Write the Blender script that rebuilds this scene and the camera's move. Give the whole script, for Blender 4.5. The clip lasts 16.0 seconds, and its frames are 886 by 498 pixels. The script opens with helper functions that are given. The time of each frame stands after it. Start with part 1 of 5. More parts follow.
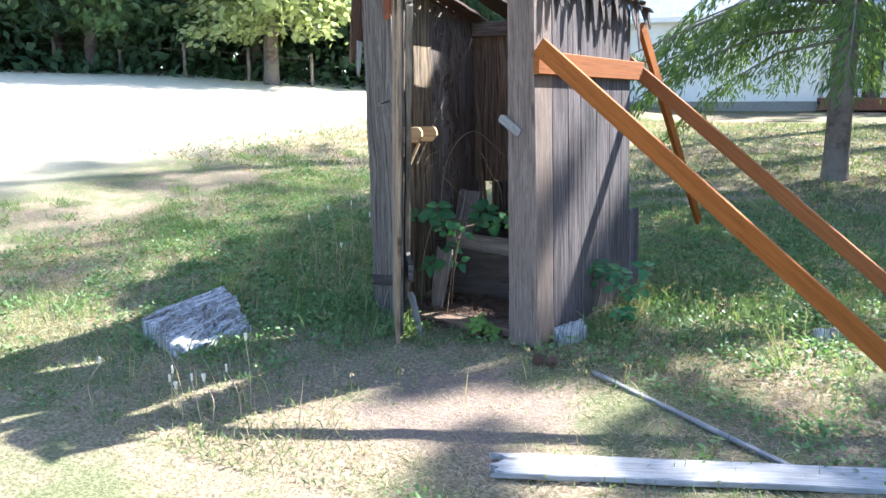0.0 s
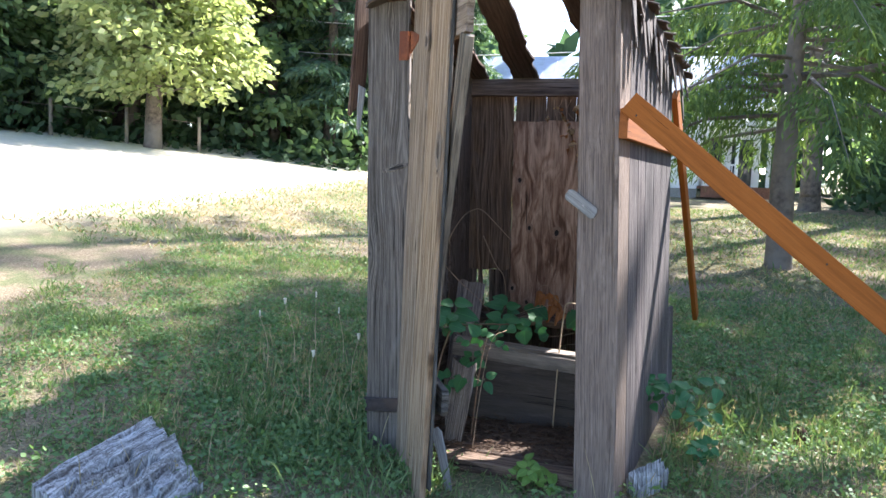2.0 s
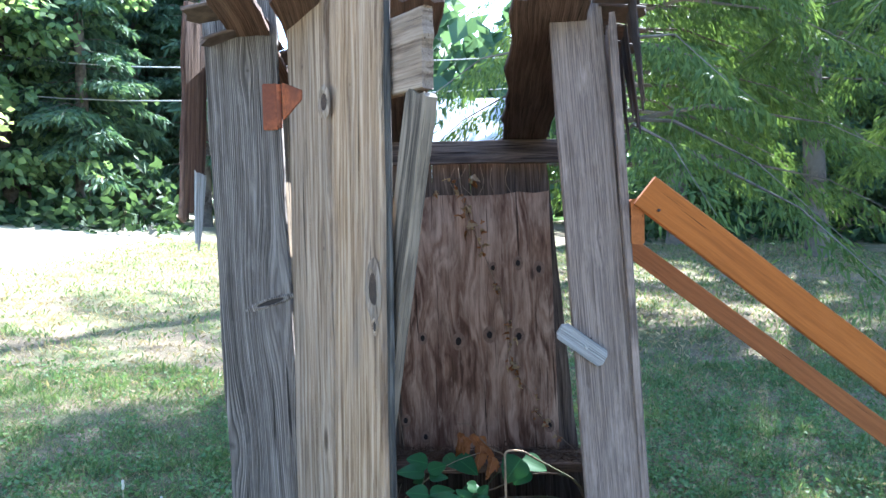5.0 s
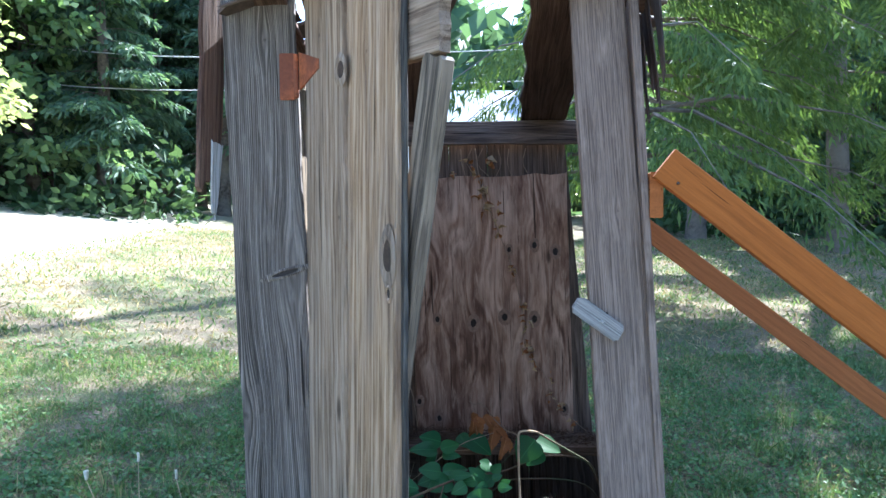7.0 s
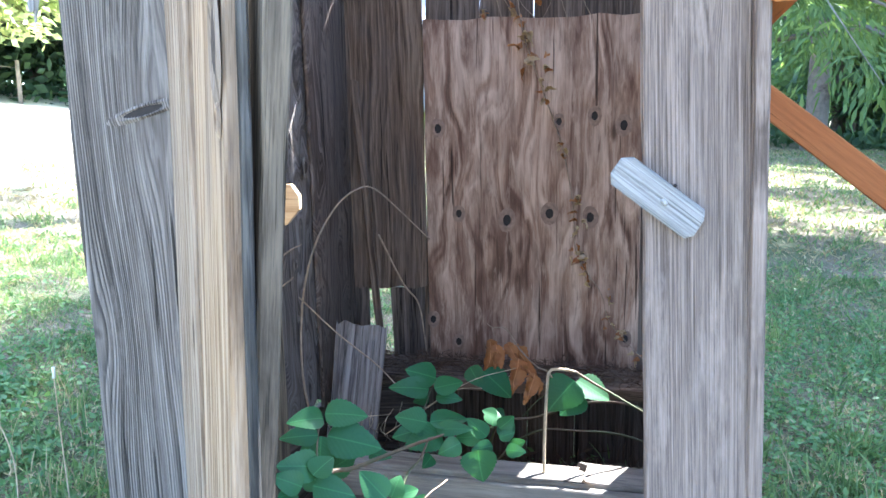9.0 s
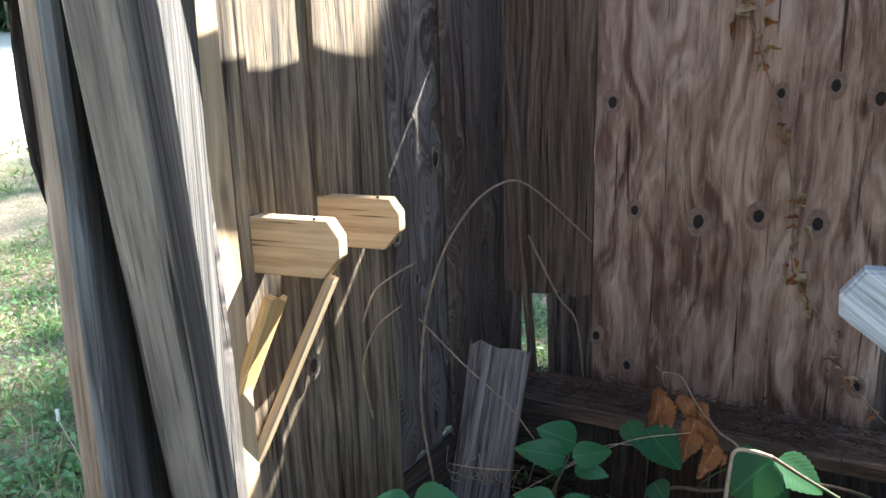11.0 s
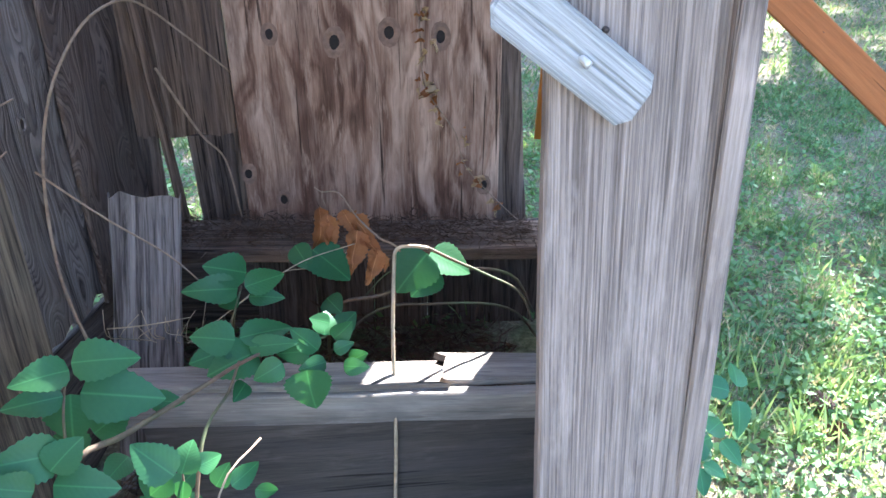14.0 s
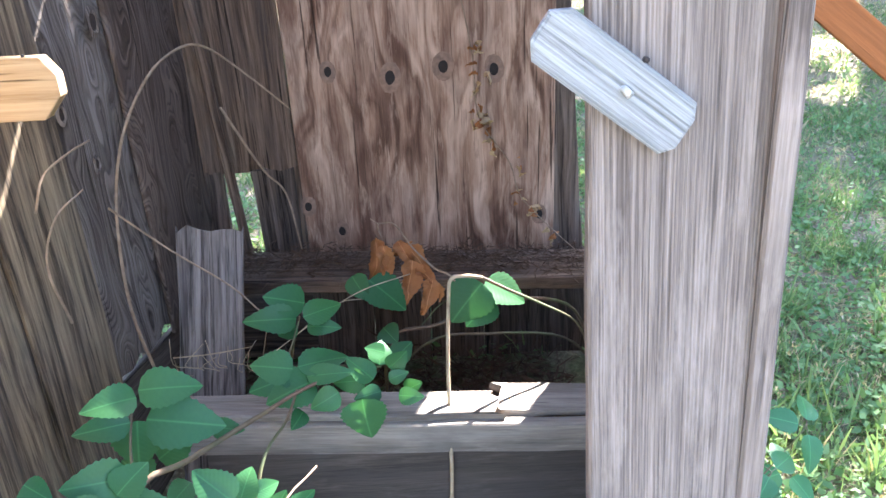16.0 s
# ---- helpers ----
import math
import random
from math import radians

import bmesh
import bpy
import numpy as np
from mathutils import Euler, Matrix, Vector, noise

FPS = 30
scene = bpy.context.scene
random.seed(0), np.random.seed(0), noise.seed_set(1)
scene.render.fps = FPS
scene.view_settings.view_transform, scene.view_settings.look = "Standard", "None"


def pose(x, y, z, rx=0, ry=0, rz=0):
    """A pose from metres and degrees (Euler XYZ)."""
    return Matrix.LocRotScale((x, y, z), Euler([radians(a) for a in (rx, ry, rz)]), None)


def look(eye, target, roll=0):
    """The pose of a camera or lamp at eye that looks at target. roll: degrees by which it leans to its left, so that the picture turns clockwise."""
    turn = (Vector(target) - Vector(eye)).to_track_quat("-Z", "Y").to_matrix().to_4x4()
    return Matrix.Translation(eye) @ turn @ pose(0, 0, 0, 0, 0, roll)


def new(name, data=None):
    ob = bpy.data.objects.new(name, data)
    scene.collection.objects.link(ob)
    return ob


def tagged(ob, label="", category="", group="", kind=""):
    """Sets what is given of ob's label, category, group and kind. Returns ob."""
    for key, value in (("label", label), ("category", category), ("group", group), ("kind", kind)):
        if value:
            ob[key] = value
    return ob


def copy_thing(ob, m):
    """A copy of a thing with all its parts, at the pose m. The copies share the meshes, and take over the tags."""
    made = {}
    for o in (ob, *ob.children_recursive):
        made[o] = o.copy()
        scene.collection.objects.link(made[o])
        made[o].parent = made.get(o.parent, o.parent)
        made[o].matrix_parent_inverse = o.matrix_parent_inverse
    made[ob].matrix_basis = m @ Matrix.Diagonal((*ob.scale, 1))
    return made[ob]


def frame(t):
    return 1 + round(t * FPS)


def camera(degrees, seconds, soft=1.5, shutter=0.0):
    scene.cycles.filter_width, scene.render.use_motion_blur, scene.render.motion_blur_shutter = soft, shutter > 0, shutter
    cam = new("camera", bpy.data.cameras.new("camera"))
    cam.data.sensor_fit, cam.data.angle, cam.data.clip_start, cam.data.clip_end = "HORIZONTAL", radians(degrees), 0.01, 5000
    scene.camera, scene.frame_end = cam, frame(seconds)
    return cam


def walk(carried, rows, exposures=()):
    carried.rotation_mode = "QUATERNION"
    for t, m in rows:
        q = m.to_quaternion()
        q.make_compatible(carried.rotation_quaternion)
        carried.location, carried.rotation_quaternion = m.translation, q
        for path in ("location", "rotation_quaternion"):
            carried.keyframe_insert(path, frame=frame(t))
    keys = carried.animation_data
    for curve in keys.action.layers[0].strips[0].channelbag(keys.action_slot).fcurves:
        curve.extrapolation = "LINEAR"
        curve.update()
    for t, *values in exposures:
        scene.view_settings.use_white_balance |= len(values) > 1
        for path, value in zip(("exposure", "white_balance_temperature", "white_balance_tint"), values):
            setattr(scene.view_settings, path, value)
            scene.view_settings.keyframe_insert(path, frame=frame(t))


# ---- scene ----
cam = camera(64.2, 16.0)
PATH = [
    (0, (0.039, -0.121, 1.451), (-0.724, 1.683, 1.048), -0.1),
    (0.5, (-0.356, 0.05, 1.485), (-1.069, 1.899, 1.218), 0.7),
    (1, (-0.702, 0.235, 1.462), (-1.164, 2.157, 1.155), 2.1),
    (1.5, (-0.95, 0.589, 1.424), (-1.374, 2.517, 1.107), 1.3),
    (2, (-1.25, 0.791, 1.395), (-1.682, 2.735, 1.206), 2.2),
    (2.5, (-1.527, 1.074, 1.402), (-1.69, 3.047, 1.117), 2.2),
    (3, (-1.702, 1.527, 1.422), (-1.673, 3.497, 1.076), 0.8),
    (3.5, (-1.838, 1.801, 1.49), (-1.788, 3.75, 1.041), 0.1),
    (4, (-1.987, 2.067, 1.623), (-1.799, 4.042, 1.372), -1.2),
    (4.5, (-2.016, 2.118, 1.681), (-1.825, 4.104, 1.54), -1.2),
    (4.7, (-1.992, 2.094, 1.711), (-1.802, 4.083, 1.633), -1.4),
    (6.8, (-1.966, 2.088, 1.665), (-1.829, 4.083, 1.597), -0.2),
    (7, (-1.978, 2.104, 1.64), (-1.84, 4.097, 1.549), -0.7),
    (7.5, (-1.909, 2.268, 1.542), (-1.731, 4.237, 1.239), -2.1),
    (8, (-1.714, 2.515, 1.487), (-1.613, 4.494, 1.213), 1.6),
    (8.5, (-1.632, 2.752, 1.411), (-1.676, 4.729, 1.113), 0.6),
    (9, (-1.638, 3.031, 1.43), (-1.76, 4.999, 1.093), 0.2),
    (9.5, (-1.597, 3.296, 1.447), (-1.886, 5.234, 1.049), 1.5),
    (9.7, (-1.563, 3.407, 1.479), (-1.955, 5.324, 1.069), 1.5),
    (11.8, (-1.546, 3.612, 1.564), (-2.235, 5.372, 0.908), -1.7),
    (12, (-1.556, 3.626, 1.545), (-2.127, 5.401, 0.823), -0.9),
    (12.5, (-1.569, 3.646, 1.473), (-1.826, 5.42, 0.586), -1.2),
    (13, (-1.571, 3.63, 1.454), (-1.584, 5.425, 0.571), -0.6),
    (13.5, (-1.57, 3.617, 1.435), (-1.425, 5.397, 0.534), -0.4),
    (14, (-1.573, 3.606, 1.429), (-1.281, 5.39, 0.572), 1.2),
    (14.5, (-1.584, 3.589, 1.43), (-1.228, 5.401, 0.663), 2.6),
    (15, (-1.582, 3.59, 1.425), (-1.256, 5.393, 0.624), 1.2),
    (15.5, (-1.585, 3.588, 1.423), (-1.377, 5.402, 0.606), 0.5),
    (16, (-1.559, 3.594, 1.434), (-1.432, 5.432, 0.654), -1.5),
]
EXPOSURE = [(0, 2.5, 5750, 13), (0.5, 2.6, 5800, 13), (1, 2.15, 5900, 14), (1.5, 2.55, 5950, 14), (2, 2.45, 6000, 15), (2.6, 2.1, 6100, 16), (3.4, 3.1, 5850, 14), (4.5, 2.95, 5350, 10), (7, 2.6, 5250, 10), (7.5, 2.55, 5250, 9), (8, 3.3, 5250, 10), (8.5, 3.3, 5150, 10), (9, 3.85, 5450, 11), (9.7, 4, 5350, 10), (11.8, 2.6, 6000, 9), (12.2, 2.8, 6000, 9), (12.6, 3.7, 5700, 9), (13, 4.3, 5550, 11), (13.5, 4.3, 5550, 12), (14, 3.9, 5500, 14), (14.5, 4.1, 5500, 15), (15.5, 3.8, 5900, 16), (16, 4.15, 5950, 16)]
walk(cam, [(t, look(eye, target, roll)) for t, eye, target, roll in PATH], EXPOSURE)

# ---- light ----
SUN = Vector((0.416, 0.616, 0.669)).normalized()
world = bpy.data.worlds.new("sky")
scene.world = world
world.use_nodes = True
wn = world.node_tree
sky = wn.nodes.new("ShaderNodeTexSky")
sky.sky_type, sky.sun_disc = "NISHITA", False
sky.sun_elevation, sky.sun_rotation = math.asin(SUN.z), math.atan2(SUN.x, SUN.y)
wn.nodes["Background"].inputs["Strength"].default_value = 0.10
wn.links.new(sky.outputs[0], wn.nodes["Background"].inputs[0])
sun = new("sun", bpy.data.lights.new("sun", "SUN"))
sun.data.energy, sun.data.angle, sun.data.color = 5.0, radians(0.55), (1.0, 0.94, 0.84)
sun.matrix_world = look(SUN * 60, (0, 0, 0))

# ---- materials ----


class Nodes:
    """A short way to write a node material."""

    def __init__(self, name):
        self.mat = bpy.data.materials.new(name)
        self.mat.use_nodes = True
        self.tree = self.mat.node_tree
        self.bsdf = self.tree.nodes["Principled BSDF"]

    def put(self, value, socket):
        if hasattr(value, "links"):
            self.tree.links.new(value, socket)
        else:
            socket.default_value = value

    def node(self, kind, out=0, **inputs):
        n = self.tree.nodes.new(kind)
        for key, value in inputs.items():
            key = key.replace("_", " ")
            if key in n.inputs:
                self.put(value, n.inputs[key])
        return n.outputs[out]

    def coords(self, scale=(1, 1, 1), spread=7.0, at="Object"):
        co = self.node("ShaderNodeTexCoord", at)
        rnd = self.node("ShaderNodeObjectInfo", "Random")
        off = self.vec("MULTIPLY_ADD", rnd, (spread, spread * 1.7, spread * 0.6), co)
        return self.vec("MULTIPLY", off, scale)

    def vec(self, op, a, b=(0, 0, 0), c=(0, 0, 0)):
        n = self.tree.nodes.new("ShaderNodeVectorMath")
        n.operation = op
        for v, s in zip((a, b, c), n.inputs):
            self.put(v, s)
        return n.outputs[0]

    def math(self, op, a, b=0.0, c=0.0):
        n = self.tree.nodes.new("ShaderNodeMath")
        n.operation = op
        for v, s in zip((a, b, c), n.inputs):
            self.put(v, s)
        return n.outputs[0]

    def noise(self, vector, scale=1.0, detail=4.0, rough=0.55, bend=0.0):
        return self.node("ShaderNodeTexNoise", 0, Vector=vector, Scale=scale, Detail=detail, Roughness=rough, Distortion=bend)

    def ramp(self, fac, *stops):
        n = self.tree.nodes.new("ShaderNodeValToRGB")
        n.color_ramp.elements.remove(n.color_ramp.elements[1])
        for k, (pos, col) in enumerate(stops):
            e = n.color_ramp.elements[0] if k == 0 else n.color_ramp.elements.new(pos)
            e.position = pos
            e.color = (*col, 1) if hasattr(col, "__len__") else (col, col, col, 1)
        self.put(fac, n.inputs[0])
        return n.outputs[0]

    def mix(self, fac, a, b, how="MIX"):
        n = self.tree.nodes.new("ShaderNodeMix")
        n.data_type, n.blend_type = "RGBA", how
        self.put(fac, n.inputs[0])
        for v, s in ((a, n.inputs[6]), (b, n.inputs[7])):
            self.put((*v, 1) if isinstance(v, tuple) and len(v) == 3 else v, s)
        return n.outputs[2]

    def bump(self, height, strength=0.4, far=0.004, normal=None):
        n = self.tree.nodes.new("ShaderNodeBump")
        n.inputs["Strength"].default_value, n.inputs["Distance"].default_value = strength, far
        self.put(height, n.inputs["Height"])
        if normal is not None:
            self.put(normal, n.inputs["Normal"])
        return n.outputs[0]

    def done(self, color, rough=0.8, normal=None, metal=0.0, **more):
        self.put((*color, 1) if isinstance(color, tuple) else color, self.bsdf.inputs["Base Color"])
        self.put(rough, self.bsdf.inputs["Roughness"])
        self.bsdf.inputs["Metallic"].default_value = metal
        if normal is not None:
            self.put(normal, self.bsdf.inputs["Normal"])
        for key, value in more.items():
            self.put(value, self.bsdf.inputs[key.replace("_", " ")])
        return self.mat


def wood(name, dark, mid, light, rings=80.0, wave=0.03, stain=(0.10, 0.08, 0.07), stained=0.35, relief=0.5, streak=0.0, eyes=(), bands=0.45, hairline=0.8, fib=0.62, lines=150.0, groove=0.5, run_z=1.8, wander=2.6, cracks=0.85):
    """Weathered board: uneven growth lines and fibres along local z, checks, stains and a few knots."""
    m = Nodes(name)
    base = m.coords()
    rnd = m.node("ShaderNodeObjectInfo", "Random")
    bend = m.noise(m.vec("MULTIPLY", base, (5.0, 5.0, 1.6)), 1.0, 2.0)
    knots = m.node("ShaderNodeTexVoronoi", 0, Vector=m.vec("MULTIPLY", base, (4.5, 2.0, 1.6)), Scale=1.0)
    knot = m.ramp(knots, (0.0, 1.0), (0.07, 0.85), (0.2, 0.12), (0.5, 0.0))
    sep = m.tree.nodes.new("ShaderNodeSeparateXYZ")
    m.put(base, sep.inputs[0])
    across = m.math("MULTIPLY_ADD", bend, wave, sep.outputs[0])
    across = m.math("MULTIPLY_ADD", knot, 0.02, across)
    cores = []
    if eyes:
        raw = m.tree.nodes.new("ShaderNodeSeparateXYZ")
        m.put(m.node("ShaderNodeTexCoord", "Object"), raw.inputs[0])
        for ex, ez, size in eyes:
            # the grain flows round the eye of a branch
            ax = m.math("DIVIDE", m.math("SUBTRACT", raw.outputs[0], ex), size)
            az = m.math("DIVIDE", m.math("SUBTRACT", raw.outputs[2], ez), size * 3.2)
            rr = m.math("ADD", m.math("MULTIPLY", ax, ax), m.math("MULTIPLY", az, az))
            fall = m.math("POWER", 2.718, m.math("MULTIPLY", rr, -0.55))
            push = m.math("MULTIPLY", m.math("MULTIPLY", ax, fall), -1.05 * size)
            across = m.math("ADD", across, push)
            az2 = m.math("DIVIDE", m.math("SUBTRACT", raw.outputs[2], ez), size * 0.95)
            core = m.math("ADD", m.math("MULTIPLY", ax, ax), m.math("MULTIPLY", az2, az2))
            core = m.math("MULTIPLY_ADD", m.noise(m.vec("MULTIPLY", base, (60.0, 60.0, 30.0)), 1.0, 3.0), 0.25, core)
            cores.append(m.ramp(core, (0.03, 1.0), (0.12, 0.55), (0.24, 0.0)))
    line = m.tree.nodes.new("ShaderNodeCombineXYZ")
    m.put(m.math("MULTIPLY", across, rings), line.inputs[0])
    m.put(sep.outputs[1], line.inputs[1])
    m.put(m.math("MULTIPLY", sep.outputs[2], 1.1), line.inputs[2])
    band = m.ramp(m.noise(line.outputs[0], 1.6, 2.5, 0.5), (0.30, 0.0), (0.70, 1.0))
    fibre = m.noise(m.vec("MULTIPLY", base, (170.0, 170.0, 7.0)), 1.0, 5.0, 0.72)
    fine = m.noise(m.vec("MULTIPLY", base, (600.0, 600.0, 12.0)), 1.0, 2.0, 0.6)
    tone = m.math("MULTIPLY_ADD", band, bands, m.math("MULTIPLY_ADD", fibre, fib, 0.31 - 0.5 * fib))
    tone = m.math("MULTIPLY_ADD", fine, 0.22, m.math("SUBTRACT", tone, 0.14))
    color = m.ramp(tone, (0.27, dark), (0.46, mid), (0.70, light))
    drift = m.noise(m.vec("MULTIPLY", base, (18.0, 18.0, 2.2)), 1.0, 3.0, 0.5)
    ring = m.math("FRACT", m.math("MULTIPLY_ADD", drift, wander, m.math("MULTIPLY", across, lines)))
    late = m.ramp(ring, (0.0, 0.0), (0.45, 0.12), (0.82, 1.0), (0.9, 0.9), (1.0, 0.0))
    depth = m.ramp(m.noise(m.vec("MULTIPLY", base, (14.0, 14.0, 1.2)), 1.0, 4.0, 0.6), (0.3, 0.25), (0.62, 1.0))
    late = m.math("MULTIPLY", late, depth)
    color = m.mix(m.math("MULTIPLY", late, groove), color, tuple(0.62 * c for c in dark))
    blotch = m.noise(m.vec("MULTIPLY", base, (8.0, 8.0, 1.6)), 1.0, 6.0, 0.65, 0.6)
    color = m.mix(m.ramp(blotch, (0.44, 0.0), (0.70, stained)), color, stain)
    worn = m.noise(m.vec("MULTIPLY", base, (26.0, 26.0, 5.0)), 1.0, 5.0, 0.7)
    color = m.mix(m.ramp(worn, (0.55, 0.0), (0.75, 0.45)), color, light)
    if streak:
        run = m.noise(m.vec("MULTIPLY", base, (30.0, 30.0, run_z)), 1.0, 5.0, 0.65, 0.3)
        color = m.mix(m.ramp(run, (0.53, 0.0), (0.68, streak)), color, light)
        color = m.mix(m.ramp(run, (0.30, streak), (0.45, 0.0)), color, stain)
    checks = m.noise(m.vec("MULTIPLY", base, (80.0, 80.0, 2.0)), 1.0, 3.0, 0.5)
    crack = m.ramp(checks, (0.30, 1.0), (0.345, 0.0))
    color = m.mix(m.math("MULTIPLY", crack, cracks), color, tuple(0.25 * c for c in dark))
    hair = m.ramp(m.noise(m.vec("MULTIPLY", base, (230.0, 230.0, 6.0)), 1.0, 3.0, 0.6), (0.33, 0.75), (0.42, 0.0))
    color = m.mix(m.math("MULTIPLY", hair, hairline), color, tuple(0.5 * c for c in dark))
    color = m.mix(m.ramp(knots, (0.0, 0.9), (0.035, 0.75), (0.08, 0.0)), color, tuple(0.45 * c for c in dark))
    for core in cores:
        color = m.mix(m.math("MULTIPLY", core, 0.85), color, tuple(0.5 * c for c in dark))
    shade = m.math("MULTIPLY_ADD", rnd, 0.35, 0.82)
    hue = m.node("ShaderNodeHueSaturation", 0, Saturation=m.math("MULTIPLY_ADD", rnd, 0.3, 0.85), Value=shade, Color=color)
    high = m.math("MULTIPLY_ADD", band, 0.55, m.math("MULTIPLY", fibre, 0.6))
    high = m.math("SUBTRACT", high, m.math("MULTIPLY", crack, 1.4 * cracks))
    high = m.math("SUBTRACT", high, m.math("MULTIPLY", late, 0.9 * groove))
    for core in cores:
        high = m.math("SUBTRACT", high, m.math("MULTIPLY", core, 0.8))
    return m.done(hue, m.math("MULTIPLY_ADD", fibre, 0.2, 0.72), m.bump(high, relief, 0.0025), Specular_IOR_Level=0.2)


GREY = wood("weathered_grey_wood", (0.058, 0.048, 0.04), (0.205, 0.175, 0.148), (0.37, 0.325, 0.285), rings=120, wave=0.014, stained=0.4, relief=1.0, eyes=((0.085, 1.61, 0.06), (-0.105, 1.13, 0.045), (0.02, 2.36, 0.02)), bands=0.35, fib=0.4, hairline=0.4, lines=160, groove=0.95, wander=0.9)
POSTW = wood("weathered_post_wood", (0.085, 0.064, 0.052), (0.255, 0.2, 0.165), (0.41, 0.335, 0.285), rings=230, wave=0.008, stain=(0.16, 0.13, 0.11), stained=0.4, relief=0.8, streak=0.12, eyes=((0.02, 1.775, 0.014),), bands=0.2, fib=0.42, hairline=0.35, lines=280, groove=0.25, run_z=5.0, cracks=0.5)
DOORW = wood("sun_bleached_door_wood", (0.0948, 0.0592, 0.035), (0.266, 0.19, 0.126), (0.42, 0.33, 0.245), rings=40, wave=0.03, stain=(0.17, 0.145, 0.125), stained=0.5, relief=0.6, streak=0.4, eyes=((0.10, 1.74, 0.026), (-0.02, 2.3, 0.022)), bands=0.42, fib=0.5, hairline=0.55, lines=20, groove=0.4)
# shade on the door's inner side is put into this dark colour
DOORBACK = wood("shaded_door_lining_wood", (0.018, 0.017, 0.016), (0.06, 0.055, 0.048), (0.13, 0.12, 0.105), rings=30, wave=0.09, stained=0.6, stain=(0.03, 0.03, 0.03), relief=0.8, streak=0.4, lines=60, groove=0.6, bands=0.6)
# brace tone lies between its sunlit and its shaded look
BRACEW = wood("shaded_grey_brown_brace_wood", (0.03, 0.025, 0.02), (0.105, 0.087, 0.068), (0.235, 0.195, 0.15), rings=34, wave=0.07, stain=(0.05, 0.046, 0.043), stained=0.65, relief=0.6, streak=0.45, lines=46, groove=0.4, bands=0.5)
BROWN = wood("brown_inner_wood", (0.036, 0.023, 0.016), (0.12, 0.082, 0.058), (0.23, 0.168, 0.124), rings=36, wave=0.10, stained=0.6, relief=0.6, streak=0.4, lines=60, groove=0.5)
WAVY = wood("wavy_grain_wood", (0.05, 0.038, 0.03), (0.175, 0.138, 0.11), (0.31, 0.262, 0.22), rings=30, wave=0.75, stained=0.4, stain=(0.11, 0.08, 0.06), relief=1.0, bands=0.5, fib=0.16, hairline=0.1, lines=60, groove=0.75, run_z=9.0, streak=0.2)
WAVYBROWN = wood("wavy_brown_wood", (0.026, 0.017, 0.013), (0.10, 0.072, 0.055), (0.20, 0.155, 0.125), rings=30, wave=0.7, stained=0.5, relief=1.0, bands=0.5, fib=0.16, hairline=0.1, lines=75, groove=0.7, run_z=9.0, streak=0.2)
PLY = wood("weathered_plywood", (0.11, 0.052, 0.028), (0.39, 0.222, 0.137), (0.66, 0.445, 0.305), rings=14, wave=0.42, stain=(0.12, 0.054, 0.033), stained=0.85, relief=0.4, streak=0.75, bands=0.5, fib=0.3, hairline=0.45, lines=22, groove=0.3, run_z=5.0)
STAINED = wood("orange_stained_wood", (0.22, 0.075, 0.02), (0.30, 0.105, 0.028), (0.36, 0.135, 0.04), rings=30, wave=0.03, stain=(0.25, 0.085, 0.024), stained=0.3, relief=0.06, bands=0.2, hairline=0.15, lines=40, groove=0.12)
PINE = wood("fresh_pine", (0.42, 0.27, 0.12), (0.57, 0.40, 0.20), (0.66, 0.50, 0.28), rings=45, wave=0.03, stain=(0.45, 0.3, 0.14), stained=0.2, relief=0.1, bands=0.3, hairline=0.15, lines=50, groove=0.15)
PALE = wood("bleached_wood", (0.19, 0.186, 0.18), (0.36, 0.356, 0.348), (0.50, 0.496, 0.485), rings=150, wave=0.012, stain=(0.27, 0.26, 0.245), stained=0.4, relief=0.7, bands=0.2, fib=0.4, lines=300, groove=0.08, cracks=0.3)
BARN = wood("barn_side_wood", (0.0281, 0.0234, 0.0225), (0.0866, 0.0742, 0.0726), (0.178, 0.157, 0.153), rings=60, wave=0.05, stained=0.6, stain=(0.06, 0.052, 0.052), relief=0.8, streak=0.75, lines=55, groove=0.35)
TANW = wood("tan_inner_wood", (0.04, 0.031, 0.022), (0.135, 0.104, 0.074), (0.32, 0.255, 0.175), rings=34, wave=0.07, stain=(0.05, 0.046, 0.042), stained=0.75, relief=0.6, streak=0.65, lines=50, groove=0.4)
LOGW = wood("bluish_bleached_log_wood", (0.055, 0.052, 0.05), (0.30, 0.305, 0.30), (0.56, 0.575, 0.58), rings=60, wave=0.05, stain=(0.08, 0.07, 0.062), stained=0.55, relief=1.0, streak=0.5, lines=70, groove=0.8)
ROOFW = wood("old_roof_wood", (0.045, 0.027, 0.0198), (0.099, 0.0585, 0.0432), (0.171, 0.113, 0.081), rings=45, wave=0.05, stained=0.5, relief=0.8)
BENCH = wood("smooth_bench_wood", (0.192, 0.153, 0.114), (0.405, 0.333, 0.259), (0.563, 0.486, 0.394), rings=14, wave=0.06, stain=(0.11, 0.095, 0.09), stained=0.7, relief=0.2, bands=0.25, hairline=0.35, fib=0.4, lines=24, groove=0.25)
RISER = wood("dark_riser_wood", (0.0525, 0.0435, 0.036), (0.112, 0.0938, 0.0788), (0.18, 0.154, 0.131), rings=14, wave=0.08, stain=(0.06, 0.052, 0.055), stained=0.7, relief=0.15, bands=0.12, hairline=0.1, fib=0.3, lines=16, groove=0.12)
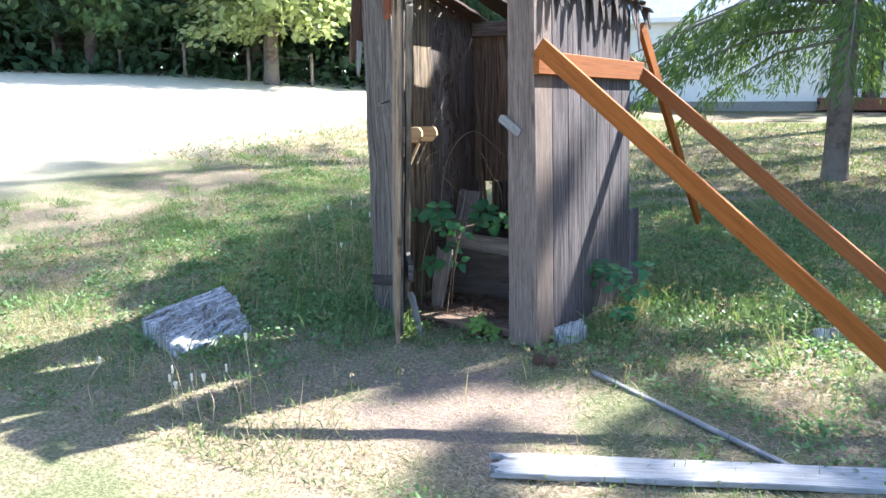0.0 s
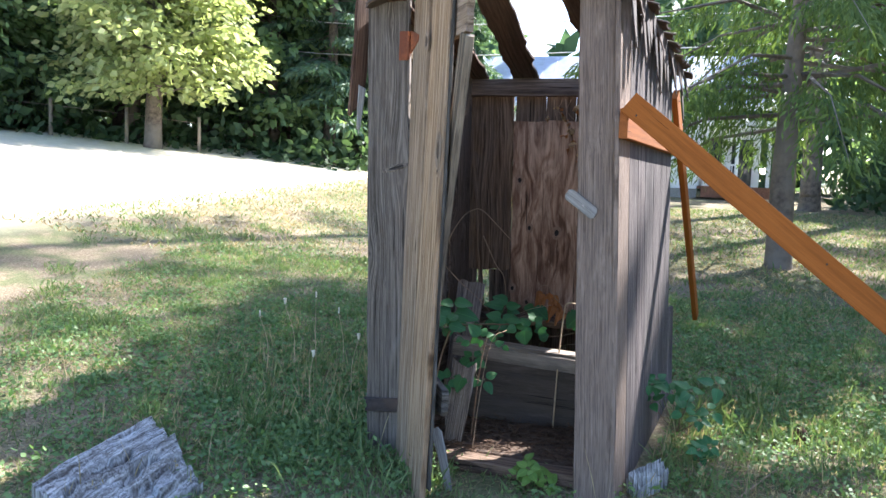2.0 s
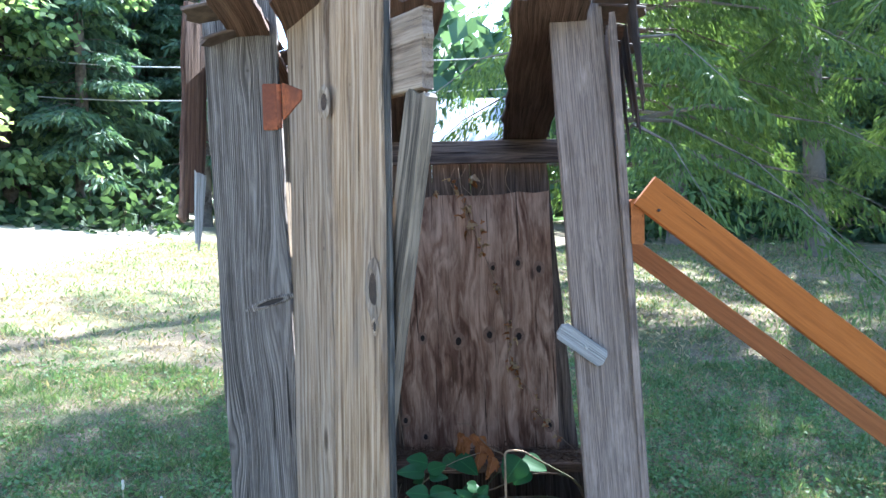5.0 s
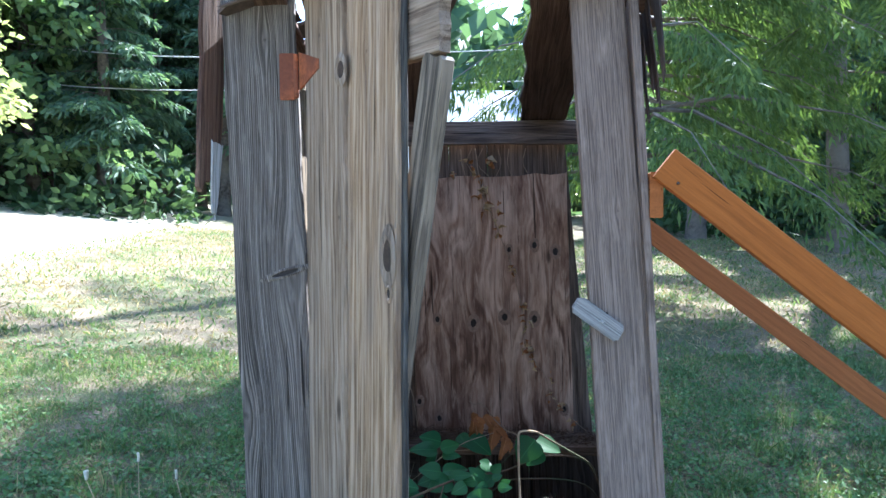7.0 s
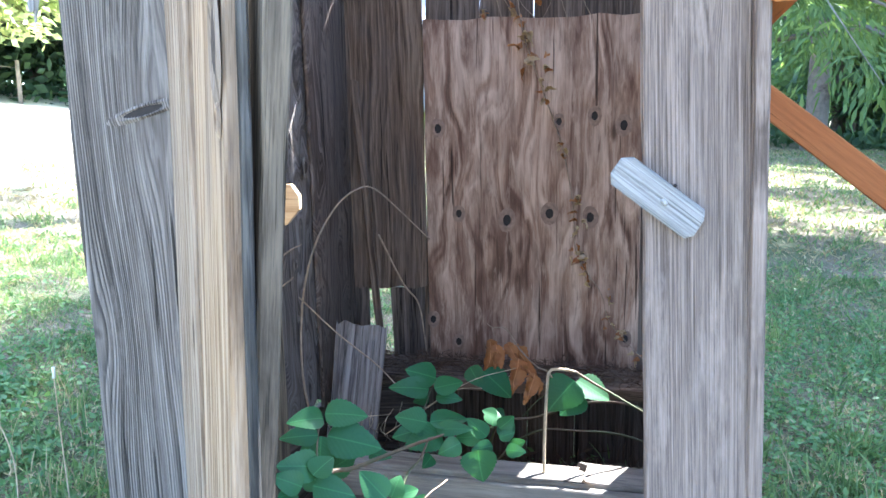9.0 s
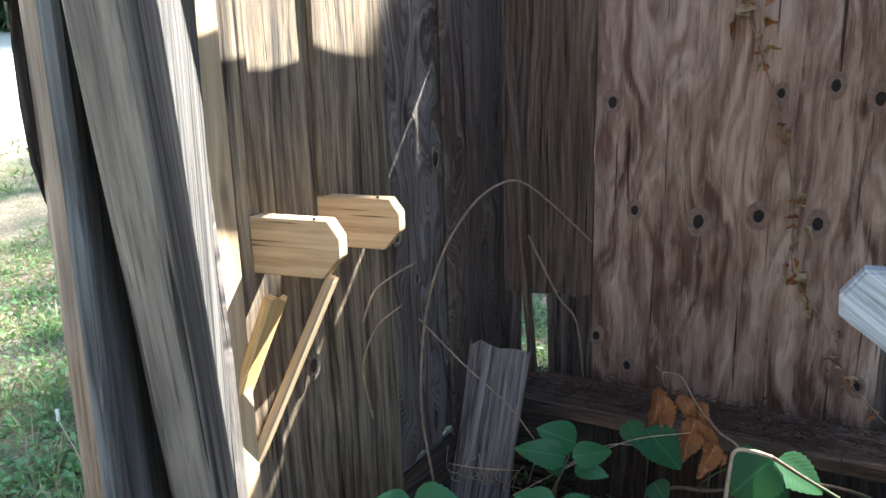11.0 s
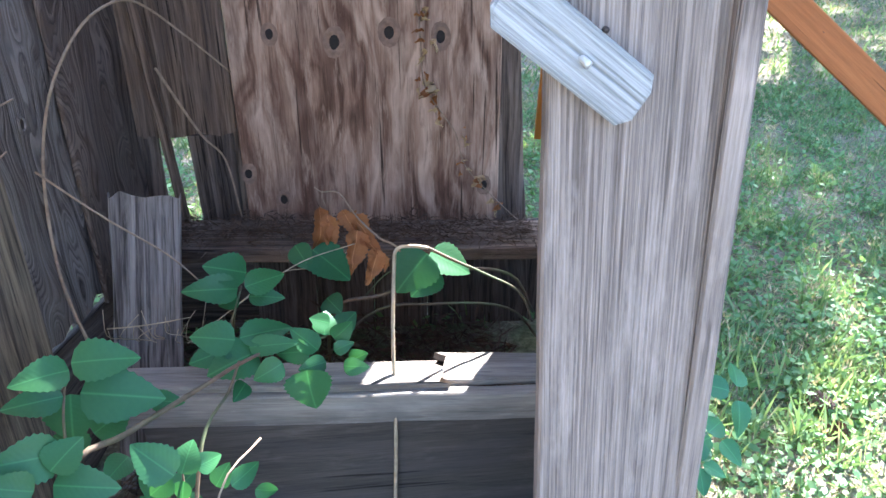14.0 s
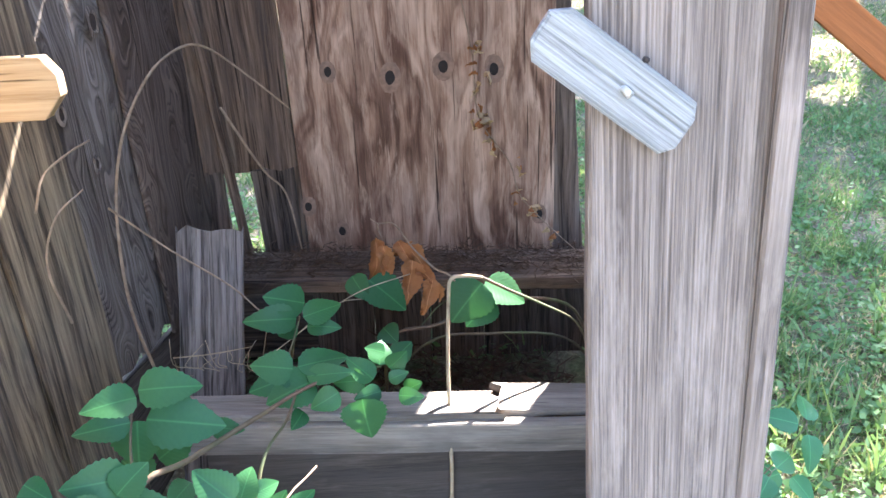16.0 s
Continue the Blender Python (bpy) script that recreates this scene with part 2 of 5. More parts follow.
SCRAPW = wood("streaked_scrap_wood", (0.05, 0.042, 0.037), (0.27, 0.225, 0.195), (0.45, 0.39, 0.34), rings=45, wave=0.03, stain=(0.045, 0.036, 0.032), stained=0.5, relief=0.7, streak=0.7, bands=0.35, fib=0.5, lines=60, groove=0.4, run_z=2.0)


def plain(name, color, rough=0.7, vary=0.25, scale=20.0, relief=0.2, metal=0.0, far=0.003, second=None, **more):
    m = Nodes(name)
    co = m.coords()
    n = m.noise(co, scale, 5.0, 0.6)
    big = m.noise(co, scale * 0.13, 3.0, 0.5)
    low, high = tuple(c * (1 - vary) for c in color), tuple(min(1, c * (1 + vary)) for c in color)
    col = m.ramp(n, (0.3, low), (0.7, high))
    if second:
        col = m.mix(m.ramp(big, (0.42, 0.0), (0.62, 0.8)), col, second)
    return m.done(col, rough, m.bump(n, relief, far), metal, **more)


RUST = plain("rusty_iron", (0.26, 0.075, 0.025), 0.85, 0.45, 60, 0.6, 0.0, second=(0.13, 0.04, 0.02))
IRON = plain("dark_nail_iron", (0.05, 0.042, 0.04), 0.55, 0.3, 90, 0.3, 0.6)
STEEL = plain("dull_steel_nail", (0.42, 0.40, 0.37), 0.5, 0.2, 90, 0.2, 0.3)
TAR = plain("torn_roof_felt", (0.035, 0.03, 0.03), 0.95, 0.5, 30, 0.7, second=(0.09, 0.06, 0.045))
SHAKE = plain("cedar_shake", (0.12, 0.085, 0.065), 0.9, 0.5, 26, 0.7, second=(0.06, 0.045, 0.04))
LITTER = plain("dry_litter", (0.10, 0.06, 0.036), 0.95, 0.6, 40, 0.8)
BARK = plain("tree_bark", (0.125, 0.10, 0.083), 0.95, 0.6, 9, 0.9, far=0.03, second=(0.2, 0.175, 0.15))
WHITE = plain("white_siding_paint", (0.85, 0.85, 0.83), 0.6, 0.04, 4, 0.05)
METALROOF = plain("blue_grey_roofing", (0.30, 0.36, 0.45), 0.45, 0.15, 3, 0.1)
DARKGLASS = plain("window_glass", (0.03, 0.035, 0.04), 0.06, 0.1, 3, 0.0)
CONCRETE = plain("grey_foundation", (0.3, 0.29, 0.27), 0.9, 0.2, 12, 0.3)
DECK = plain("red_brown_deck", (0.22, 0.10, 0.06), 0.8, 0.3, 12, 0.3)
CANE = plain("bramble_cane", (0.16, 0.10, 0.06), 0.7, 0.35, 40, 0.3, second=(0.09, 0.13, 0.05))
STRAW = plain("dry_stem", (0.46, 0.35, 0.22), 0.8, 0.3, 40, 0.2)
VINE = plain("dry_vine", (0.30, 0.215, 0.14), 0.85, 0.35, 40, 0.2)
CONE = plain("pine_cone_scales", (0.11, 0.06, 0.038), 0.85, 0.4, 60, 0.3)
WIRE = plain("power_line", (0.5, 0.5, 0.5), 0.5, 0.1, 3, 0.0)
FENCEW = plain("fence_wood", (0.24, 0.2, 0.16), 0.9, 0.3, 6, 0.3)


def leafy(name, a, b, thin=0.35, rough=0.55, veins=False):
    """Foliage that lets some light through; the tone varies from leaf to leaf."""
    m = Nodes(name)
    geo = m.node("ShaderNodeNewGeometry", "Random Per Island")
    rnd = m.node("ShaderNodeObjectInfo", "Random")
    pick = m.math("FRACT", m.math("ADD", geo, rnd))
    n = m.noise(m.coords(), 14.0, 3.0)
    col = m.mix(m.math("MULTIPLY_ADD", n, 0.4, m.math("MULTIPLY", pick, 0.65)), a, b)
    normal = None
    if veins:
        uv = m.node("ShaderNodeTexCoord", "Generated")
        sep = m.tree.nodes.new("ShaderNodeSeparateXYZ")
        m.put(uv, sep.inputs[0])
        off = m.math("ABSOLUTE", m.math("SUBTRACT", sep.outputs[0], 0.5))
        rib = m.math("SINE", m.math("MULTIPLY", m.math("SUBTRACT", sep.outputs[1], m.math("MULTIPLY", off, 0.7)), 60.0))
        col = m.mix(m.ramp(off, (0.0, 0.55), (0.03, 0.0)), col, tuple(min(1, 1.7 * c) for c in b))
        normal = m.bump(rib, 0.05, 0.002)
    diff = m.bsdf
    m.done(col, rough, normal, Specular_IOR_Level=0.3)
    trans = m.tree.nodes.new("ShaderNodeBsdfTranslucent")
    m.put(m.mix(1.0, col, (1.0, 1.0, 0.55), "MULTIPLY"), trans.inputs[0])
    shader = m.tree.nodes.new("ShaderNodeMixShader")
    shader.inputs[0].default_value = thin
    m.put(diff.outputs[0], shader.inputs[1])
    m.put(trans.outputs[0], shader.inputs[2])
    m.put(shader.outputs[0], m.tree.nodes["Material Output"].inputs[0])
    return m.mat


BRAMBLE = leafy("bramble_leaf", (0.024, 0.10, 0.034), (0.053, 0.165, 0.054), 0.22, 0.42, True)
BRAMBLE_YOUNG = leafy("young_bramble_leaf", (0.10, 0.20, 0.04), (0.17, 0.28, 0.06), 0.35, 0.45, True)
DEAD = leafy("dead_orange_leaf", (0.28, 0.10, 0.035), (0.50, 0.235, 0.10), 0.35, 0.7, True)
DEADPALE = leafy("pale_curled_leaf", (0.42, 0.27, 0.14), (0.66, 0.50, 0.32), 0.35, 0.7)
NEEDLE = leafy("fir_needles", (0.05, 0.10, 0.03), (0.18, 0.26, 0.085), 0.5, 0.6)
NEEDLE_DARK = leafy("dark_fir_needles", (0.055, 0.115, 0.08), (0.155, 0.25, 0.155), 0.4, 0.65)
BROAD = leafy("pale_broad_leaves", (0.30, 0.37, 0.18), (0.50, 0.56, 0.32), 0.6, 0.6)
BUSH = leafy("bush_leaves", (0.12, 0.22, 0.10), (0.29, 0.41, 0.21), 0.55, 0.6)
BRUSH = leafy("underbrush_leaves", (0.03, 0.065, 0.034), (0.10, 0.165, 0.08), 0.45, 0.6)
GREENBLADE = leafy("green_grass", (0.055, 0.125, 0.045), (0.29, 0.37, 0.165), 0.4, 0.6)
WEEDLEAF = leafy("lawn_weed_leaf", (0.06, 0.15, 0.055), (0.26, 0.38, 0.15), 0.4, 0.5)
DRYBLADE = leafy("dry_grass", (0.22, 0.175, 0.10), (0.52, 0.43, 0.28), 0.35, 0.8)


def soil():
    m = Nodes("dry_lawn_soil")
    co = m.node("ShaderNodeTexCoord", "Object")
    patch = m.noise(co, 0.55, 5.0, 0.6, 0.4)
    mid = m.noise(co, 3.5, 5.0, 0.65)
    fine = m.noise(co, 55.0, 4.0, 0.7)
    straw = m.ramp(fine, (0.3, (0.09, 0.068, 0.043)), (0.52, (0.225, 0.18, 0.12)), (0.72, (0.40, 0.34, 0.235)))
    green = m.ramp(fine, (0.3, (0.055, 0.075, 0.032)), (0.7, (0.15, 0.175, 0.08)))
    earth = m.ramp(fine, (0.3, (0.12, 0.088, 0.066)), (0.7, (0.27, 0.215, 0.17)))
    sep = m.tree.nodes.new("ShaderNodeSeparateXYZ")
    m.put(co, sep.inputs[0])
    # trodden earth before the doorway, grassy to the right and behind
    dx = m.math("MULTIPLY", m.math("SUBTRACT", sep.outputs[0], -1.25), 0.8)
    dy = m.math("SUBTRACT", sep.outputs[1], 3.2)
    near = m.math("SQRT", m.math("ADD", m.math("MULTIPLY", dx, dx), m.math("MULTIPLY", dy, dy)))
    bare = m.ramp(m.math("MULTIPLY_ADD", mid, 0.9, m.math("MULTIPLY", near, 0.9)), (0.75, 1.0), (1.5, 0.0))
    lush = m.ramp(m.math("MULTIPLY_ADD", patch, 0.6, m.math("MULTIPLY", mid, 0.45)), (0.49, 0.0), (0.58, 0.75))
    col = m.mix(lush, straw, green)
    col = m.mix(bare, col, earth)
    # field far left: its sun glare is painted in as a paler colour
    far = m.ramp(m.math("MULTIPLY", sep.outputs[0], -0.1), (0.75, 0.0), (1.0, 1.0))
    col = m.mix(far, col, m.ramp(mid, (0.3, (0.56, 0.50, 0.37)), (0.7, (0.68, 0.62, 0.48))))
    high = m.math("MULTIPLY_ADD", fine, 0.5, mid)
    return m.done(col, 0.95, m.bump(high, 0.8, 0.03), Specular_IOR_Level=0.1)


SOIL = soil()

# ---- helpers ----


def mesh_of(name, verts, faces, mat, smooth=False):
    me = bpy.data.meshes.new(name)
    me.from_pydata(verts, [], faces)
    me.materials.append(mat)
    if smooth:
        me.polygons.foreach_set("use_smooth", [True] * len(me.polygons))
    me.update()
    return me


def thing(name, at=(0, 0, 0), label="", category="", group="", kind=""):
    ob = new(name)
    ob.location = at
    ob.empty_display_size = 0.1
    return tagged(ob, label, category, group, kind)


def under(ob, parent):
    """Makes ob a part of parent and keeps it where it stands in the world."""
    if parent is not None:
        m = parent.matrix_basis.copy()
        top = parent.parent
        while top is not None:
            m = top.matrix_basis @ m
            top = top.parent
        ob.matrix_basis = m.inverted() @ ob.matrix_basis
        ob.parent = parent
    return ob


def plank_mesh(name, L, w, t, mat, seed, wob=0.004, rag=(0.004, 0.012), w1=None, bow=0.0, cols=6, step=0.07, bevel=0.004):
    """A board along z with uneven edges, worn corners and rough ends."""
    rng = random.Random(seed)
    w1 = w if w1 is None else w1
    rows = max(3, int(L / step))
    xs = [-0.5, -0.5 + bevel / w] + [-0.5 + k / cols for k in range(1, cols)] + [0.5 - bevel / w, 0.5]
    n = len(xs)
    ends = [[rng.uniform(-1, 0.15) * rag[e] for _ in range(n)] for e in (0, 1)]
    verts = []
    for side in (-1, 1):
        for r in range(rows + 1):
            f = r / rows
            z = L * f
            ww = w + (w1 - w) * f
            el = wob * noise.noise((seed * 3.1, z * 5.0, 0.3)) + 0.5 * wob * noise.noise((seed, z * 17.0, 4.0))
            er = wob * noise.noise((seed * 2.3, z * 5.0, 9.1)) + 0.5 * wob * noise.noise((seed, z * 17.0, 7.0))
            bend = bow * math.sin(math.pi * f)
            for c, u in enumerate(xs):
                x = u * ww + (el if u < 0 else er) * abs(2 * u)
                y = side * (t / 2 - (bevel if c in (0, n - 1) else 0.0)) + bend + 0.25 * wob * noise.noise((u * 3, z * 3, seed))
                zz = z
                if r == 0:
                    zz -= ends[0][c]
                elif r == rows:
                    zz += ends[1][c]
                verts.append((x, y, zz))
    faces, half = [], n * (rows + 1)
    for r in range(rows):
        for c in range(n - 1):
            a = r * n + c
            faces.append((a, a + 1, a + n + 1, a + n))
            faces.append((half + a, half + a + n, half + a + n + 1, half + a + 1))
        for c in (0, n - 1):
            a = r * n + c
            q = (a, a + n, half + a + n, half + a)
            faces.append(q if c == 0 else q[::-1])
    for c in range(n - 1):
        a, b = c, rows * n + c
        faces.append((a, half + a, half + a + 1, a + 1))
        faces.append((b, b + 1, half + b + 1, half + b))
    return mesh_of(name, verts, faces, mat)


def set_along(a, b, u):
    """The pose whose z runs from a to b and whose x lies nearest to u."""
    z = (Vector(b) - Vector(a)).normalized()
    x = Vector(u)
    x = (x - z * x.dot(z)).normalized()
    y = z.cross(x)
    return Matrix((( x.x, y.x, z.x, a[0]), (x.y, y.y, z.y, a[1]), (x.z, y.z, z.z, a[2]), (0, 0, 0, 1)))


SEED = [10]


def plank(name, parent, a, b, u, w, t, mat, label="", **more):
    SEED[0] += 1
    ob = new(name, plank_mesh(name, (Vector(b) - Vector(a)).length, w, t, mat, SEED[0], **more))
    ob.matrix_basis = set_along(a, b, u)
    if label and parent is not None:
        tagged(ob, label)
    return under(ob, parent)


def tube_data(path, radii, sides=6):
    """Vertices and faces of a tapered tube along a path."""
    verts, faces = [], []
    pts = [Vector(p) for p in path]
    for k, p in enumerate(pts):
        d = (pts[min(k + 1, len(pts) - 1)] - pts[max(k - 1, 0)]).normalized()
        x = d.cross(Vector((0.13, 0.2, 1))).normalized() if abs(d.z) < 0.97 else d.cross(Vector((1, 0, 0))).normalized()
        y = d.cross(x)
        for s in range(sides):
            an = 2 * math.pi * s / sides
            verts.append(p + (x * math.cos(an) + y * math.sin(an)) * radii[k])
    for k in range(len(pts) - 1):
        for s in range(sides):
            a, b = k * sides + s, k * sides + (s + 1) % sides
            faces.append((a, b, b + sides, a + sides))
    faces.append(tuple(range(sides))[::-1])
    faces.append(tuple(len(verts) - sides + s for s in range(sides)))
    return verts, faces


def smooth_path(points, cuts=5):
    """A Catmull-Rom run through the points."""
    p = [Vector(q) for q in points]
    p = [2 * p[0] - p[1]] + p + [2 * p[-1] - p[-2]]
    out = []
    for i in range(1, len(p) - 2):
        for k in range(cuts):
            t = k / cuts
            out.append(0.5 * (2 * p[i] + (p[i + 1] - p[i - 1]) * t + (2 * p[i - 1] - 5 * p[i] + 4 * p[i + 1] - p[i + 2]) * t * t
                              + (3 * p[i] - p[i - 1] - 3 * p[i + 1] + p[i + 2]) * t ** 3))
    out.append(p[-2])
    return out


def tube(name, parent, points, r0, r1, mat, sides=6, cuts=5, label=""):
    path = smooth_path(points, cuts)
    radii = [r0 + (r1 - r0) * k / (len(path) - 1) for k in range(len(path))]
    ob = new(name, mesh_of(name, *tube_data(path, radii, sides), mat, True))
    if label:
        tagged(ob, label)
    return under(ob, parent)


def box_mesh(name, size, mat, bevel=0.0):
    bm = bmesh.new()
    bmesh.ops.create_cube(bm, size=1.0, matrix=Matrix.Diagonal((*size, 1)))
    if bevel:
        bmesh.ops.bevel(bm, geom=bm.edges[:], offset=bevel, segments=2, affect="EDGES")
    me = bpy.data.meshes.new(name)
    bm.to_mesh(me)
    bm.free()
    me.materials.append(mat)
    return me


def box(name, parent, at, size, mat, turn=(0, 0, 0), bevel=0.0, label=""):
    ob = new(name, box_mesh(name, size, mat, bevel))
    ob.matrix_basis = pose(*at, *turn)
    if label:
        tagged(ob, label)
    return under(ob, parent)


def shards(name, centre, along, side, length, width, mat, bend=0.0):
    """One mesh of many small leaf blades. Arrays of n x 3; each blade is a kite of two triangles."""
    n = len(centre)
    length, width = np.broadcast_to(length, n)[:, None], np.broadcast_to(width, n)[:, None]
    mid = centre + along * length * 0.45
    tip = centre + along * length
    if bend:
        tip = tip + np.array((0, 0, -1.0)) * length * bend
    v = np.stack([centre, mid - side * width * 0.5, tip, mid + side * width * 0.5], 1).reshape(-1, 3)
    k = np.arange(n)[:, None] * 4
    f = k + np.array([[0, 1, 2, 3]])
    me = bpy.data.meshes.new(name)
    me.vertices.add(n * 4)
    me.vertices.foreach_set("co", v.astype(np.float32).ravel())
    me.loops.add(n * 4)
    me.loops.foreach_set("vertex_index", f.astype(np.int32).ravel())
    me.polygons.add(n)
    me.polygons.foreach_set("loop_start", (np.arange(n) * 4).astype(np.int32))
    me.materials.append(mat)
    me.update(calc_edges=True)
    return me


def unit(v):
    return v / np.maximum(np.linalg.norm(v, axis=-1, keepdims=True), 1e-9)


# ---- ground ----


def ground_z(x, y):
    """The lawn: level before the shed, rising behind it and, further, to the left."""
    def soft(v, k):
        return np.logaddexp(0, v * k) / k
    z = -0.17 + 0.085 * soft(y - 4.0, 2.2) - 0.040 * soft(y - 7.5, 0.8)
    z = z + 0.15 * soft(-(x + 5.5), 0.7) * np.clip((y + 6) / 14, 0, 1) - 0.13 * soft(-(x + 18), 0.3) * np.clip((y + 6) / 14, 0, 1)
    z = z + 0.085 * soft(-(x + 2.4), 3.0) - 0.085 * soft(-(x + 4.4), 3.0)
    return z - 0.028 * soft(y - 32, 0.2)


def ground_at(x, y):
    return float(ground_z(np.float64(x), np.float64(y)))


def lay_ground():
    def lines(lo, hi, near_lo, near_hi):
        near = np.arange(near_lo, near_hi, 0.12)
        out = [near]
        for start, end, sign in ((near_hi, hi, 1), (near_lo, lo, -1)):
            p, s, q = start, 0.15, []
            while (end - p) * sign > 0:
                q.append(p)
                p += sign * s
                s *= 1.11
            q.append(end)
            out.append(np.array(q))
        return np.unique(np.concatenate(out).round(4))
    xs, ys = lines(-400, 400, -6, 3), lines(-300, 500, 0.5, 8)
    X, Y = np.meshgrid(xs, ys)
    Z = ground_z(X, Y)
    for i in range(X.shape[0]):
        for j in range(X.shape[1]):
            if abs(X[i, j]) < 14 and -4 < Y[i, j] < 20:
                Z[i, j] += 0.02 * noise.noise((X[i, j] * 1.1, Y[i, j] * 1.1, 0)) + 0.014 * noise.noise((X[i, j] * 4, Y[i, j] * 4, 3))
    nx = len(xs)
    idx = np.arange(nx * len(ys)).reshape(len(ys), nx)
    faces = np.stack([idx[:-1, :-1], idx[:-1, 1:], idx[1:, 1:], idx[1:, :-1]], -1).reshape(-1, 4)
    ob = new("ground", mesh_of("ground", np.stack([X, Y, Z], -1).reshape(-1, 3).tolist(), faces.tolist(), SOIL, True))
    tagged(ob, "dry patchy lawn with trodden earth by the shed", "ground", kind="structure")


lay_ground()

# ---- the outhouse ----
shed = thing("outhouse", (-1.75, 5.0, -0.1), "derelict weathered grey plank outhouse with a half-gone roof", "outhouse")
UP = Vector((0, 0, 1))


def lerp(p, q, f):
    return Vector(p) + (Vector(q) - Vector(p)) * f


# front: corner board beside the door, and the door post
plank("front_board", shed, (-2.341, 4.468, -0.14), (-2.412, 4.472, 2.5), (1, -0.08, 0), 0.236, 0.032, GREY, "grey corner board with a deep knot and raised grain", wob=0.006, cols=8)
plank("foot_cleat", shed, (-2.475, 4.438, 0.15), (-2.205, 4.428, 0.17), UP, 0.075, 0.02, TAR, "dark rotten cleat at the foot", wob=0.012, rag=(0.02, 0.02))
plank("foot_splinter", shed, (-1.985, 4.10, 0.19), (-1.90, 4.09, -0.15), (1, 0, 0.2), 0.05, 0.012, PALE, "pale broken splinter by the sill", w1=0.035, wob=0.008, rag=(0.03, 0.02), cols=3)
plank("door_post", shed, (-1.206, 4.188, -0.12), (-1.332, 4.352, 2.46), (0.99, -0.14, 0), 0.196, 0.034, POSTW, "pale grey upright board with fine straight grain", w1=0.168, wob=0.003, cols=8)

# right wall: upright boards, edges nearly touching
edges = [4.215, 4.443, 4.658, 4.844, 5.095, 5.313, 5.524, 5.69]


def right_wall(y, z, out=0.0):
    x = -1.153 - 0.046 * (z - 1.0) + 0.247 * (y - 4.243)
    return Vector((x + out, y + 0.03 * (z - 1.0), z))


for k in range(len(edges) - 1):
    y0, y1 = edges[k], edges[k + 1]
    ym = (y0 + y1) / 2
    foot = ground_at(-0.95, ym) - 0.03
    top = 2.36 - 0.12 * (ym - 4.2)
    plank("side_board", shed, right_wall(ym, foot, -0.013), right_wall(ym, top, -0.013), (0.24, 0.97, 0), (y1 - y0) * 1.03 - 0.004, 0.026, POSTW if k == 0 else BARN, wob=0.005, rag=(0.02, 0.05))

# short board added to block sun from the ground under the ledge
plank("side_board", shed, right_wall(5.80, -0.15, -0.013), right_wall(5.80, 0.6, -0.013), (0.24, 0.97, 0), 0.2, 0.024, BARN, wob=0.006, rag=(0.02, 0.08))

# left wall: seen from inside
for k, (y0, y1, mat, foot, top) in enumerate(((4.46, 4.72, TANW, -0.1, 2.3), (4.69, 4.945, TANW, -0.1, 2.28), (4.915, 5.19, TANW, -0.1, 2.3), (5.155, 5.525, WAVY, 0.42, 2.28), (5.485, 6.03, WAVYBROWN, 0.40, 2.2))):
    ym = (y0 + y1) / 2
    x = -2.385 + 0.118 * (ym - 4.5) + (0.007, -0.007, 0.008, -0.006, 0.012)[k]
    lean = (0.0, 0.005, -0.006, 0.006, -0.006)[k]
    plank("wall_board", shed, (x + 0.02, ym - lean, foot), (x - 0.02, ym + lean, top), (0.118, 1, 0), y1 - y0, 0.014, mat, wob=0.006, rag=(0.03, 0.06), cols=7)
# unseen battens added behind the joints to keep daylight out of the slits
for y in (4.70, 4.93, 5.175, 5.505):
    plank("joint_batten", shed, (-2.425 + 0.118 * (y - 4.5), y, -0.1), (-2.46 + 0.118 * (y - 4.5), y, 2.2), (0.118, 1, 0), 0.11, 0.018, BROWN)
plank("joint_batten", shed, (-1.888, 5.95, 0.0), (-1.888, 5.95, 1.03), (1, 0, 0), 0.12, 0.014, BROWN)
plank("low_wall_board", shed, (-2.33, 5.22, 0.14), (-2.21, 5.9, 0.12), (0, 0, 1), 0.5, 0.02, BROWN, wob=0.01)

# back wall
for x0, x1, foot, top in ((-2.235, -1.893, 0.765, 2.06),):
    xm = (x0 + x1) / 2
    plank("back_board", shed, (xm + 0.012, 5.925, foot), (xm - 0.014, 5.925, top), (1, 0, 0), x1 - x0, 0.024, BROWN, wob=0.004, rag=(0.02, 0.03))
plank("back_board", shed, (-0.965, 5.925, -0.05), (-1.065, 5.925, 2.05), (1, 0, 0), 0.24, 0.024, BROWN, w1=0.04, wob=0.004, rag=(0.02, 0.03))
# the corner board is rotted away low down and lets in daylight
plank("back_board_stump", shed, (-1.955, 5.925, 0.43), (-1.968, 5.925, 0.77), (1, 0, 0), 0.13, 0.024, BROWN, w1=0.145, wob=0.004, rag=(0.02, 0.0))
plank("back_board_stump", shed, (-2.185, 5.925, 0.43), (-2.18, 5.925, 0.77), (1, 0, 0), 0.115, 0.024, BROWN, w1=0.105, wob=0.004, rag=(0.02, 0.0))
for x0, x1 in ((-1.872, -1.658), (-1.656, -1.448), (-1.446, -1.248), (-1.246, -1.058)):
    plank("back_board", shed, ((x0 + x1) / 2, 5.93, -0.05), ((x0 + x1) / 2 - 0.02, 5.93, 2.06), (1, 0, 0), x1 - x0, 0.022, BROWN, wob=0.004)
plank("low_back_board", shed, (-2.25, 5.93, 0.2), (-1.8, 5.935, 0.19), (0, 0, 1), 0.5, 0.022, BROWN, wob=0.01)
